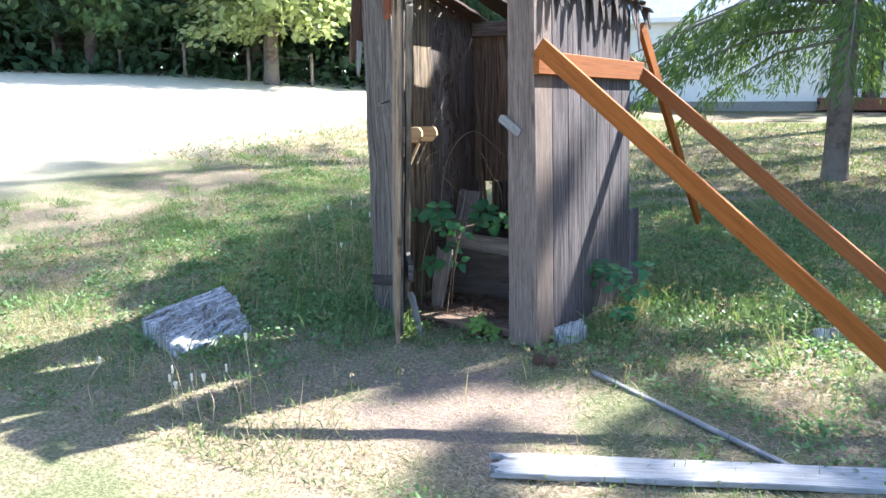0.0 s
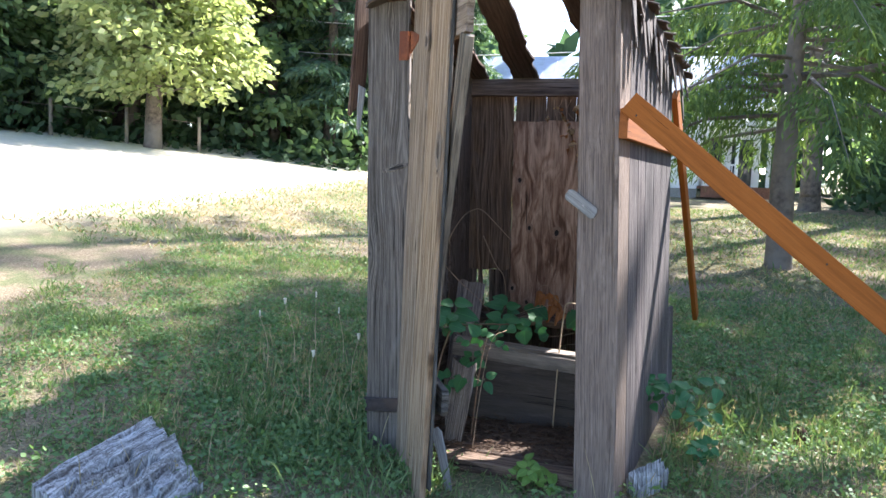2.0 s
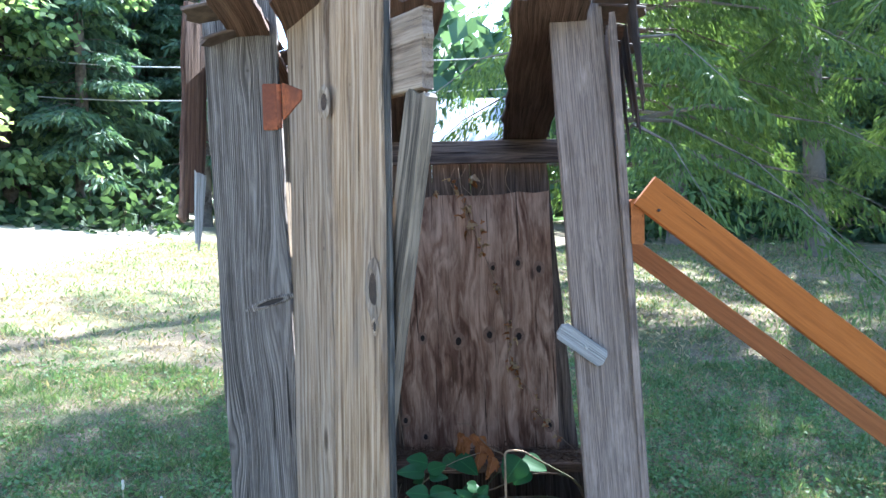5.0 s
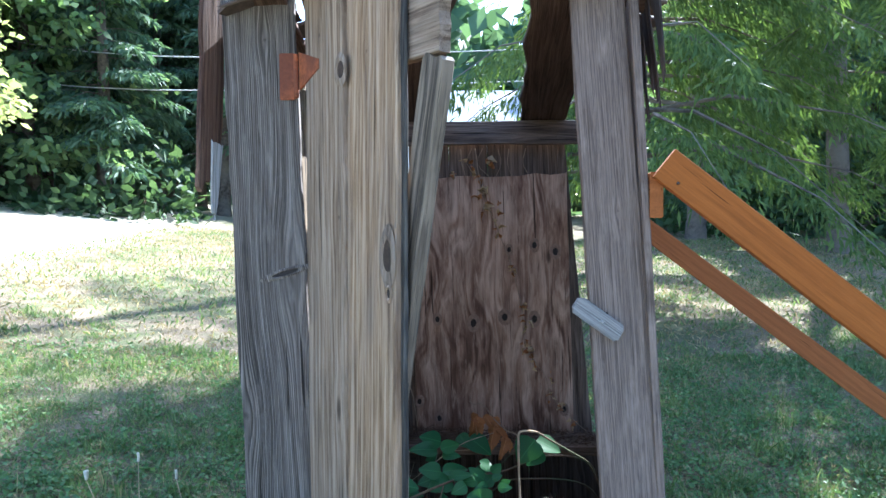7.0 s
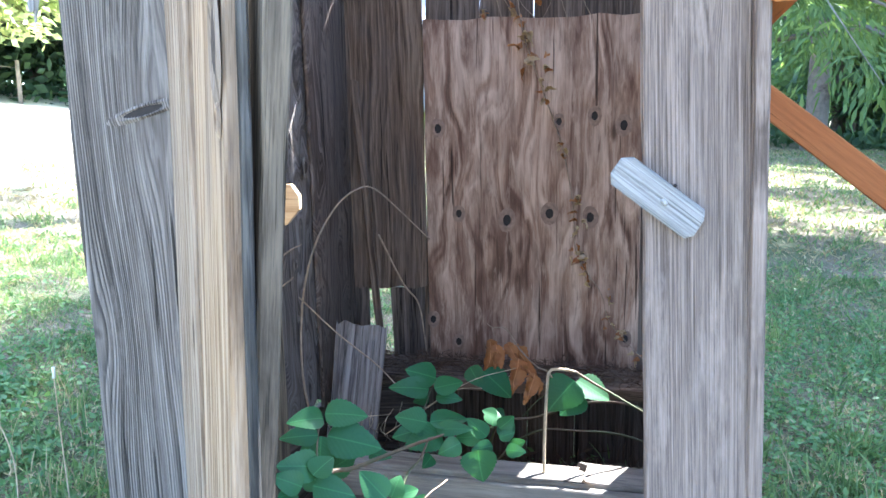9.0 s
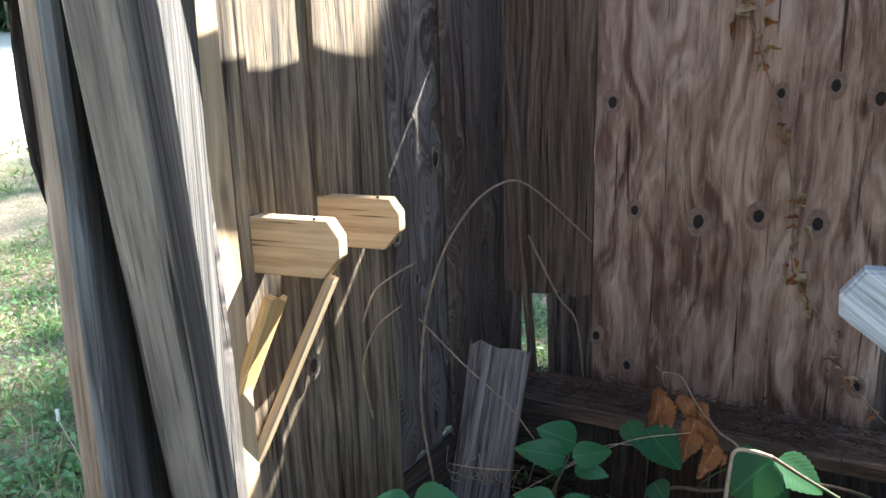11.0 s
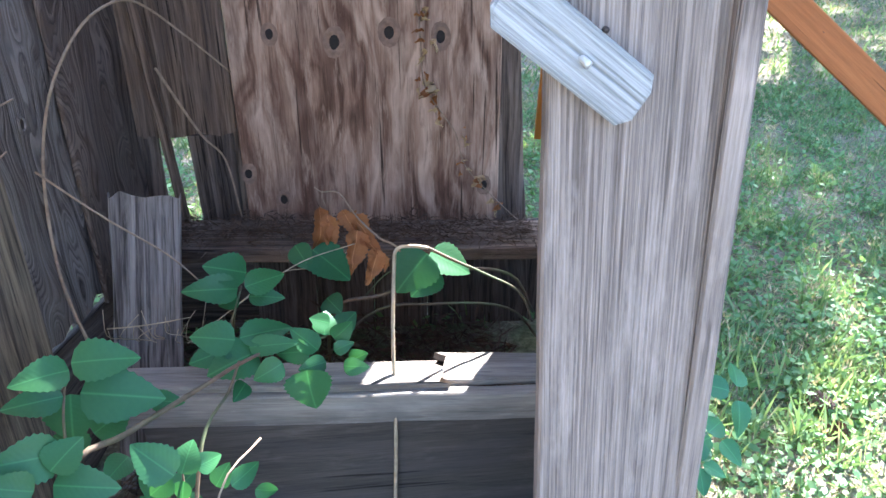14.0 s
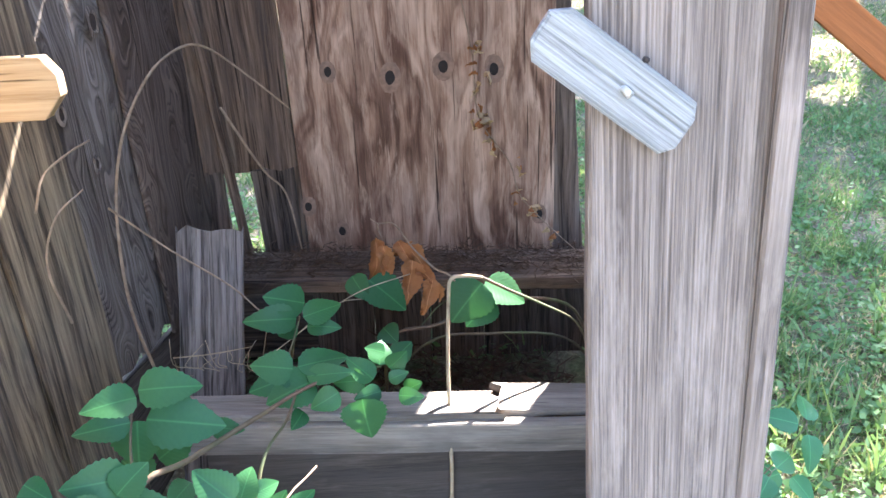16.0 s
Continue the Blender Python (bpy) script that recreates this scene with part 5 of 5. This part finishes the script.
for (x, y), (x2, y2) in (((-0.55, 4.35), (-0.25, 4.75)), ((0.1, 4.1), (0.3, 4.05)), ((-2.7, 5.4), (-2.2, 5.9))):
    tw = thing("twig", (x, y, ground_at(x, y)), "dark fallen twig on the lawn", "twig")
    tube("twig_stem", tw, ((x, y, ground_at(x, y) + 0.015), ((x + x2) / 2, (y + y2) / 2 + 0.02, ground_at(x, y) + 0.03), (x2, y2, ground_at(x2, y2) + 0.05)), 0.006, 0.003, VINE)


def pine_cone():
    verts, faces = [], []
    for ring in range(9):
        f = ring / 8
        r = 0.028 * math.sin(math.pi * (0.12 + 0.8 * f)) + 0.004
        for k in range(8):
            an = 2 * math.pi * (k + 0.5 * (ring % 2)) / 8
            base = len(verts)
            c, s = math.cos(an), math.sin(an)
            z = 0.085 * f
            verts += [(c * r * 0.4, s * r * 0.4, z), (c * r - s * 0.009, s * r + c * 0.009, z + 0.006), (c * r * 1.25, s * r * 1.25, z + 0.004), (c * r + s * 0.009, s * r - c * 0.009, z + 0.006), (c * r * 0.5, s * r * 0.5, z + 0.012)]
            faces += [(base, base + 1, base + 2), (base, base + 2, base + 3), (base + 4, base + 2, base + 1), (base + 4, base + 3, base + 2)]
    return mesh_of("pine_cone", verts, faces, CONE)


first = new("pine_cone", pine_cone())
tagged(first, "brown open pine cone on the lawn", "pine cone", "pine cones")
first.matrix_basis = pose(-0.031, 5.344, ground_at(-0.03, 5.34) + 0.03, 80, 0, 30)
for x, y, a in ((-0.08, 5.16, 100), (-0.966, 3.98, 20), (-1.02, 3.9, 200)):
    copy_thing(first, pose(x, y, ground_at(x, y) + 0.03, 82, 0, a))

# ---- grass ----


def grass():
    rng = np.random.default_rng(8)

    def field(n, xlo, xhi, ylo, yhi):
        return rng.uniform(xlo, xhi, n), rng.uniform(ylo, yhi, n)

    def green_share(x, y):
        v = 0.5 + 0.32 * np.sin(0.9 * x + 1.3 * np.sin(0.7 * y)) * np.cos(0.8 * y + 0.6) + 0.22 * np.sin(2.3 * x + 1.1) * np.sin(2.7 * y)
        v = v + 0.2 * np.sin(4.7 * x + 2.0 * np.sin(1.9 * y)) * np.sin(5.3 * y + 1.4 * np.sin(2.1 * x))
        return np.clip(0.5 + 1.9 * (v + 0.1 * (y > 5) + 0.12 * (x > -0.9) - 0.52), 0.03, 1)

    def blades(name, x, y, hmin, hmax, w, mat, label, lean=0.55):
        bare = np.hypot((x + 1.25) * 0.75, y - 3.2)
        inside = (x > -2.45) & (x < -1.0 + 0.24 * (y - 4.3)) & (y > 4.4) & (y < 5.9)
        keep = (rng.random(len(x)) < np.clip((bare - 0.35) / 1.1, 0.03, 1)) & ~inside
        x, y = x[keep], y[keep]
        n = len(x)
        c = np.stack([x, y, ground_z(x, y) - 0.01], 1)
        d = unit(np.stack([rng.normal(0, lean, n), rng.normal(0, lean, n), np.ones(n)], 1))
        s = unit(np.cross(d, rng.normal(0, 1, (n, 3))))
        ob = new(name, shards(name, c, d, s, rng.uniform(hmin, hmax, n) * rng.uniform(0.6, 1.2, n), w, mat, 0.15))
        tagged(ob, label, "grass", kind="stuff")

    x, y = field(190000, -6, 3.2, 2.2, 9)
    g = rng.random(len(x)) < green_share(x, y) * 0.6
    blades("green_grass", x[g], y[g], 0.03, 0.10, 0.007, GREENBLADE, "short green grass blades")
    blades("dry_grass", x[~g], y[~g], 0.02, 0.09, 0.005, DRYBLADE, "short dry straw grass", 1.3)
    x, y = field(60000, -8.5, 11, 8, 24)
    g = rng.random(len(x)) < green_share(x, y) * 0.6
    blades("far_green_grass", x[g], y[g], 0.05, 0.15, 0.022, GREENBLADE, "green lawn grass further off")
    blades("far_dry_grass", x[~g], y[~g], 0.04, 0.13, 0.02, DRYBLADE, "dry lawn grass further off", 1.0)
    # tufts
    cx, cy = field(420, -7.5, 3.2, 3.1, 10.5)
    k = rng.random(420) < green_share(cx, cy)
    cx, cy = cx[k], cy[k]
    x = np.repeat(cx, 70) + rng.normal(0, 0.09, len(cx) * 70)
    y = np.repeat(cy, 70) + rng.normal(0, 0.07, len(cx) * 70)
    blades("grass_tufts", x, y, 0.05, 0.17, 0.009, GREENBLADE, "denser tufts of green grass", 0.5)
    # taller weeds round the shed
    cx = np.concatenate([rng.normal(-2.95, 0.35, 60), rng.normal(-2.3, 0.25, 14), rng.normal(-0.35, 0.4, 60), rng.normal(0.8, 0.7, 40)])
    cy = np.concatenate([rng.normal(5.0, 0.5, 60), rng.normal(4.15, 0.12, 14), rng.normal(5.6, 0.6, 60), rng.normal(6.5, 0.9, 40)])
    x = np.repeat(cx, 26) + rng.normal(0, 0.05, len(cx) * 26)
    y = np.repeat(cy, 26) + rng.normal(0, 0.05, len(cx) * 26)
    blades("weeds", x, y, 0.08, 0.26, 0.009, GREENBLADE, "taller green weeds by the walls", 0.4)
    cx, cy = np.concatenate([rng.normal(-3.0, 0.5, 90), rng.normal(-0.6, 0.5, 40), rng.normal(-2.4, 0.8, 30)]), np.concatenate([rng.normal(4.9, 0.6, 90), rng.normal(5.0, 0.6, 40), rng.normal(2.9, 0.3, 30)])
    x, y = np.repeat(cx, 5) + rng.normal(0, 0.03, len(cx) * 5), np.repeat(cy, 5) + rng.normal(0, 0.03, len(cx) * 5)
    blades("dry_stalks", x, y, 0.12, 0.36, 0.006, DRYBLADE, "tall dry seed stalks", 0.25)
    # low leafy weeds
    cx = np.concatenate([rng.normal(-3.2, 0.9, 520), rng.normal(0.3, 0.9, 520), rng.uniform(-6, 3, 800), rng.normal(-2.75, 0.2, 120)])
    cy = np.concatenate([rng.normal(5.2, 0.9, 520), rng.normal(6.0, 1.1, 520), rng.uniform(3.0, 9, 800), rng.normal(4.5, 0.3, 120)])
    x = np.repeat(cx, 34) + rng.normal(0, 0.07, len(cx) * 34)
    y = np.repeat(cy, 34) + rng.normal(0, 0.07, len(cx) * 34)
    bare = np.hypot((x + 1.25) * 0.75, y - 3.2)
    ok = ~((x > -2.45) & (x < -1.0 + 0.24 * (y - 4.3)) & (y > 4.4) & (y < 5.9)) & (bare > 0.9)
    x, y = x[ok], y[ok]
    n = len(x)
    c = np.stack([x, y, ground_z(x, y) + np.abs(rng.normal(0.02, 0.03, n))], 1)
    d = unit(np.stack([rng.normal(0, 1, n), rng.normal(0, 1, n), rng.normal(0.35, 0.3, n)], 1))
    sd = unit(np.cross(d, np.array((0, 0, 1.0)) + rng.normal(0, 0.5, (n, 3))))
    ob = new("clover", shards("clover", c, d, sd, rng.uniform(0.018, 0.05, n), rng.uniform(0.012, 0.03, n), WEEDLEAF))
    tagged(ob, "low leafy green weeds in the lawn", "weeds", kind="stuff")
    # pale seed heads over the lawn
    cx = np.concatenate([rng.normal(0.4, 0.9, 700), rng.uniform(-6, 3.2, 900), rng.normal(-3.0, 0.5, 300)])
    cy = np.concatenate([rng.normal(6.0, 1.1, 700), rng.uniform(3.6, 9, 900), rng.normal(5.0, 0.6, 300)])
    ok = ~((cx > -2.55) & (cx < -0.8 + 0.24 * (cy - 4.3)) & (cy > 3.9) & (cy < 6.0))
    cx, cy = cx[ok], cy[ok]
    x, y = np.repeat(cx, 6) + rng.normal(0, 0.012, len(cx) * 6), np.repeat(cy, 6) + rng.normal(0, 0.012, len(cx) * 6)
    n = len(x)
    tall = np.repeat(rng.uniform(0.07, 0.2, len(cx)), 6)
    c = np.stack([x, y, ground_z(x, y) + tall], 1)
    d = unit(np.stack([rng.normal(0, 0.6, n), rng.normal(0, 0.6, n), np.ones(n)], 1))
    ob = new("seed_heads", shards("seed_heads", c, d, unit(np.cross(d, rng.normal(0, 1, (n, 3)))), rng.uniform(0.012, 0.03, n), 0.007, DRYBLADE))
    tagged(ob, "pale dry seed heads over the lawn", "weeds", kind="stuff")
    x, y = cx, cy
    n = len(x)
    c = np.stack([x, y, ground_z(x, y) - 0.01], 1)
    d = unit(np.stack([rng.normal(0, 0.05, n), rng.normal(0, 0.05, n), np.ones(n)], 1))
    ob = new("seed_stems", shards("seed_stems", c, d, unit(np.cross(d, rng.normal(0, 1, (n, 3)))), tall[::6] + 0.02, 0.004, GREENBLADE))
    tagged(ob, "thin stems under the seed heads", "weeds", kind="stuff")
    # loose straw lying about
    x, y = field(26000, -4.5, 2.5, 2.2, 6.5)
    n = len(x)
    inside = (x > -2.45) & (x < -1.0 + 0.24 * (y - 4.3)) & (y > 4.3) & (y < 5.9)
    x, y = x[~inside], y[~inside]
    n = len(x)
    c = np.stack([x, y, ground_z(x, y) + 0.012], 1)
    d = unit(np.stack([rng.normal(0, 1, n), rng.normal(0, 1, n), rng.normal(0.05, 0.12, n)], 1))
    ob = new("straw", shards("straw", c, d, unit(np.cross(d, np.array((0, 0, 1.0)) + rng.normal(0, 0.4, (n, 3)))), rng.uniform(0.03, 0.12, n), 0.003, DRYBLADE))
    tagged(ob, "loose straw and needles strewn on the earth", "straw", kind="stuff")


grass()

# ---- trees ----


def tree(name, spot, h, r, bare, leaves, seed, needle=(0.34, 0.05), mat=None, trunk=0.22, whorls=30, droop=0.35, hang=0.7, label="", round_top=False, group="", limbs=True, spread=0.16):
    """A trunk with limbs and a crown of small blades set along them."""
    mat = mat or NEEDLE
    rng = np.random.default_rng(seed)
    prng = random.Random(seed)
    root = thing(name, spot, label, "tree", group)
    zs = [0.0, 0.25, 0.6, 1.5, 0.3 * h, 0.6 * h, 0.85 * h, h * 0.97]
    path = [Vector(spot) + Vector((0.08 * math.sin(z * 0.5 + seed), 0.08 * math.cos(z * 0.4 + seed) - 0.08, z - 0.15)) for z in zs]
    radii = [trunk * f for f in (1.3, 1.15, 1.05, 1.0, 0.8, 0.5, 0.22, 0.04)]
    ob = new("trunk", mesh_of("trunk", *tube_data(smooth_path(path, 5), np.interp(np.linspace(0, 7, 36), range(8), radii).tolist(), 14), BARK, True))
    under(ob, root)
    verts, faces, cs, ds = [], [], [], []
    nb = whorls * 4
    per = max(3, leaves // nb)
    for k in range(nb):
        f = (k + prng.random()) / nb
        zb = bare + (h * 0.97 - bare) * f
        if round_top:
            reach = r * math.sqrt(max(0.03, 1 - (2 * f - 0.75) ** 2 / 1.6)) * prng.uniform(0.6, 1.05)
        else:
            reach = r * (1 - f) ** 0.75 * prng.uniform(0.7, 1.1) + 0.25
        an = prng.uniform(0, 2 * math.pi)
        out = Vector((math.cos(an), math.sin(an), 0))
        rise = prng.uniform(0.15, 0.6) if round_top else prng.uniform(0.0, 0.3)
        o = Vector((spot[0], spot[1], spot[2] + zb - 0.15))
        pts = [o + out * reach * u + Vector((0, 0, reach * (rise * u - droop * u * u))) for u in (0, 0.35, 0.7, 1.0)]
        if limbs:
            v, fc = tube_data(pts, [0.008 + 0.008 * reach, 0.007 + 0.005 * reach, 0.008, 0.003], 4)
            base = len(verts)
            verts += v
            faces += [tuple(base + q for q in face) for face in fc]
        u = rng.uniform(0.12, 1.0, per) ** 0.8
        p = np.array([list(q) for q in pts])
        line = np.stack([np.interp(u, (0, 0.35, 0.7, 1.0), p[:, c]) for c in range(3)], 1)
        side = np.array((-out.y, out.x, 0.0))
        width = rng.normal(0, spread, per) * reach * (1.1 - 0.6 * u)
        line += side * width[:, None] + np.stack([np.zeros(per), np.zeros(per), -np.abs(rng.normal(0, 0.10 * hang, per)) - 0.3 * hang * np.abs(width)], 1)
        if round_top:
            line += rng.normal(0, 0.22, (per, 3))
        cs.append(line)
        ds.append(np.array(out)[None] * rng.uniform(0.1, 0.9, per)[:, None] + side * np.sign(width)[:, None] * rng.uniform(0, 0.9, per)[:, None] + np.array((0, 0, -hang)) * rng.uniform(0.2, 1.4, per)[:, None] + rng.normal(0, 0.25, (per, 3)))
    if limbs:
        under(new("branchwork", mesh_of("branchwork", verts, faces, BARK)), root)
    c, d = np.concatenate(cs), unit(np.concatenate(ds))
    s = unit(np.cross(d, rng.normal(0, 1, c.shape)))
    crown = new("crown", shards("crown", c, d, s, needle[0] * rng.uniform(0.6, 1.3, len(c)), needle[1] * rng.uniform(0.7, 1.4, len(c)), mat, 0.1))
    under(crown, root)
    return root


def stand(x, y, dz=0.0):
    return (x, y, ground_at(x, y) + dz)


# the two big firs of the yard
tree("fir_tree", (1.39, 12.1, ground_at(1.39, 12.1)), 9.4, 4.4, 2.2, 70000, 4, (0.135, 0.027), NEEDLE, 0.165, 25, 0.5, 1.15, "tall fir with drooping boughs over the lawn", spread=0.07)
tree("fir_tree", stand(9.0, 19.0), 17.2, 4.2, 2.9, 60000, 9, (0.16, 0.032), NEEDLE, 0.27, 20, 0.5, 1.0, "tall fir with a bare furrowed trunk by the drive", spread=0.1)
# added fir, trunk out of view, placed only to shade the right lawn
tree("fir_tree", stand(6.8, 10.9), 16.0, 3.7, 3.4, 62000, 15, (0.15, 0.034), NEEDLE, 0.17, 22, 0.55, 0.9, "added tall fir that casts shade on the lawn beside the shed", spread=0.09)
# two added firs, their height and place chosen to dapple the left lawn
for x, y, h, k in ((7.5, 23.9, 26.0, 51), (5.2, 25.8, 26.0, 52)):
    tree("fir_tree", stand(x, y), h, 4.6, 4.5, 8500, k, (0.26, 0.06), NEEDLE, 0.3, 24, 0.45, 0.8, "very tall fir added behind the yard to shade the left lawn", spread=0.12)
tree("shade_tree", stand(-14.6, 20.1), 8.5, 3.6, 1.7, 15000, 17, (0.26, 0.16), BROAD, 0.24, 24, 0.25, 0.25, "sunlit pale broad-leaved tree on the field edge", True)

# woods: two patterns, each copied with its own turn and size
dark = tree("wood_fir", stand(16, 27), 15.0, 3.2, 2.2, 24000, 31, (0.36, 0.09), NEEDLE_DARK, 0.26, 26, 0.35, 0.7, "dark conifer in the woods", False, "woods behind the yard")
leafy_tree = tree("wood_tree", stand(-31, 21), 13.0, 4.2, 1.2, 16000, 33, (0.30, 0.19), BUSH, 0.2, 22, 0.2, 0.35, "bushy tree in the woods", True, "woods behind the yard")
wr = random.Random(77)
for k in range(44):
    an = radians(19 + 58 * (k + wr.random()) / 44)
    dist = wr.uniform(27, 44)
    if 39 < math.degrees(an) < 59:
        dist += 10
    x, y = math.sin(an) * dist, math.cos(an) * dist
    s = wr.uniform(0.75, 1.05)
    copy_thing(dark if wr.random() < 0.8 else leafy_tree, Matrix.Translation(stand(x, y)) @ pose(0, 0, 0, 0, 0, wr.uniform(0, 360)) @ Matrix.Diagonal((s, s, s, 1)))
for k in range(40):
    an = radians(-68 + 53 * (k + wr.random()) / 40)
    dist = wr.uniform(27, 42)
    x, y = math.sin(an) * dist, math.cos(an) * dist
    s = wr.uniform(0.75, 1.2)
    copy_thing(leafy_tree if wr.random() < (0.75 if math.degrees(an) < -46 else 0.3 if math.degrees(an) < -31 else 0.08) else dark, Matrix.Translation(stand(x, y)) @ pose(0, 0, 0, 0, 0, wr.uniform(0, 360)) @ Matrix.Diagonal((s, s, s, 1)))


def far_woods():
    rng = np.random.default_rng(41)
    n = 26000
    an = rng.uniform(-2.2, 2.2, n)
    dist = rng.uniform(44, 58, n)
    x, y = np.sin(an) * dist, np.cos(an) * dist
    top = 12 + 4 * np.sin(an * 9) + 4 * np.sin(an * 23 + 1) + 3 * np.sin(an * 51)
    z = ground_z(x, y) + rng.uniform(0, 1, n) ** 0.8 * top
    d = unit(rng.normal(0, 1, (n, 3)) + np.array((0, 0, -0.4)))
    ob = new("far_woods", shards("far_woods", np.stack([x, y, z], 1), d, unit(np.cross(d, rng.normal(0, 1, (n, 3)))), rng.uniform(1.4, 2.8, n), rng.uniform(0.6, 1.3, n), NEEDLE_DARK))
    tagged(ob, "distant dark woods closing the view", "woods", kind="stuff")
    n = 14000
    an = rng.uniform(-1.25, 1.35, n)
    an = an[np.abs(an + 0.04) > 0.27]
    n = len(an)
    dist = rng.uniform(25.5, 31, n)
    x, y = np.sin(an) * dist, np.cos(an) * dist
    z = ground_z(x, y) + rng.uniform(0, 1, n) ** 1.4 * (1.4 + 0.9 * np.sin(an * 31) + 0.5 * np.sin(an * 67))
    d = unit(rng.normal(0, 1, (n, 3)))
    ob = new("underbrush", shards("underbrush", np.stack([x, y, z], 1), d, unit(np.cross(d, rng.normal(0, 1, (n, 3)))), rng.uniform(0.25, 0.55, n), rng.uniform(0.12, 0.3, n), BRUSH))
    tagged(ob, "leafy underbrush along the wood's edge", "underbrush", kind="stuff")


far_woods()

# ---- the white house ----
hz = ground_at(0, 33)
house = thing("house", (0.5, 33, hz), "white clapboard house with a blue-grey roof and a small porch", "house")
HX0, HX1, HY = -7.5, 2.6, 32.0
for k in range(19):
    z0 = hz + 0.35 + k * 0.175
    box("siding_board", house, ((HX0 + HX1) / 2, HY, z0 + 0.085), (HX1 - HX0, 0.03, 0.17), WHITE, (-3, 0, 0))
box("foundation", house, ((HX0 + HX1) / 2, HY + 0.06, hz + 0.12), (HX1 - HX0 - 0.1, 0.1, 0.55), CONCRETE)
box("wall", house, ((HX0 + HX1) / 2, HY + 3.6, hz + 1.9), (HX1 - HX0 - 0.05, 7.0, 3.5), WHITE)
for k in range(22):
    x = HX0 - 0.4 + (HX1 - HX0 + 3.2) * (k + 0.5) / 22
    plank("roof_panel", house, (x, HY - 0.5, hz + 3.72), (x, HY + 3.6, hz + 6.4), (1, 0, 0), 0.6, 0.03, METALROOF, wob=0.0, rag=(0, 0), step=2.0, cols=3)
box("fascia", house, ((HX0 + HX1) / 2 + 1.2, HY - 0.5, hz + 3.66), (HX1 - HX0 + 3.2, 0.04, 0.2), WHITE)
box("porch_floor", house, (3.9, HY + 0.3, hz + 0.42), (2.7, 2.6, 0.12), DECK)
box("porch_skirt", house, (3.9, HY - 0.95, hz + 0.2), (2.6, 0.08, 0.36), DECK)
for x in (2.75, 3.9, 5.1):
    box("porch_post", house, (x, HY - 0.85, hz + 1.75), (0.12, 0.12, 2.6), WHITE)
box("porch_rail", house, (3.35, HY - 0.85, hz + 1.35), (1.2, 0.06, 0.07), WHITE)
for k in range(9):
    box("baluster", house, (2.9 + 0.12 * k, HY - 0.85, hz + 0.95), (0.035, 0.035, 0.8), WHITE)
box("porch_beam", house, (3.9, HY - 0.85, hz + 3.0), (2.7, 0.14, 0.2), WHITE)
box("porch_wall", house, (3.9, HY + 1.6, hz + 1.7), (2.7, 0.1, 2.7), WHITE)
box("porch_window", house, (3.3, HY + 1.52, hz + 1.75), (0.75, 0.05, 1.6), DARKGLASS)
box("porch_door", house, (4.5, HY + 1.52, hz + 1.5), (0.85, 0.05, 2.05), DARKGLASS)

# ---- fence and power lines ----
fence = thing("field_fence", (-22, 18, ground_at(-22, 18)), "far wooden field fence along the trees", "fence")
for k in range(9):
    x, y = -29 + k * 1.9, 13.5 + k * 0.95
    tube("fence_post", fence, ((x, y, ground_at(x, y) - 0.1), (x, y, ground_at(x, y) + 0.6), (x, y, ground_at(x, y) + 1.1)), 0.06, 0.05, FENCEW, 8, 1)
for z in (0.9,):
    tube("fence_wire", fence, [(-29 + k * 1.9, 13.5 + k * 0.95, ground_at(-29 + k * 1.9, 13.5 + k * 0.95) + z) for k in range(9)], 0.008, 0.008, FENCEW, 5, 1)
for z0, z1 in ((6.9, 6.2), (8.4, 7.3)):
    wire = thing("power_line", (-14, 24, z0), "pale overhead power line across the field", "power line", "power lines")
    tube("cable", wire, ((-36, 27, z0 + 1.9), (-20, 26.5, z0 + 0.2), (-10, 26, z1 - 0.3), (6, 27, z1 + 0.3)), 0.02, 0.02, WIRE, 5, 6)

# ---- pale seed heads before the shed ----
HEAD = plain("pale_seed_head", (0.66, 0.62, 0.50), 0.9, 0.2, 60, 0.4)
wr = random.Random(12)
for x, y, h in ((-2.30, 2.75, 0.36), (-2.26, 2.62, 0.24), (-2.62, 2.52, 0.2), (-2.55, 2.50, 0.17), (-2.42, 2.50, 0.19), (-2.36, 2.52, 0.21), (-2.50, 2.46, 0.14), (-3.0, 2.35, 0.22), (-3.25, 5.2, 0.5), (-3.12, 5.3, 0.55), (-2.95, 5.35, 0.45), (-3.4, 5.1, 0.42), (-2.75, 5.0, 0.4), (-2.9, 4.7, 0.35)):
    z = ground_at(x, y)
    stalk = thing("seed_stalk", (x, y, z), "pale dry seed stalk standing in the lawn", "weed", "seed stalks")
    tip = Vector((x + wr.uniform(-0.08, 0.03), y + wr.uniform(-0.03, 0.05), z + h))
    tube("stalk", stalk, ((x, y, z - 0.01), (x + wr.uniform(-0.02, 0.02), y, z + h * 0.55), tip), 0.003, 0.002, STRAW, 5, 4)
    tube("seed_head", stalk, (tip, tip + Vector((0.002, 0, 0.018)), tip + Vector((0.0, 0.0, 0.04))), 0.006, 0.012 if wr.random() < 0.4 else 0.006, HEAD, 7, 3)
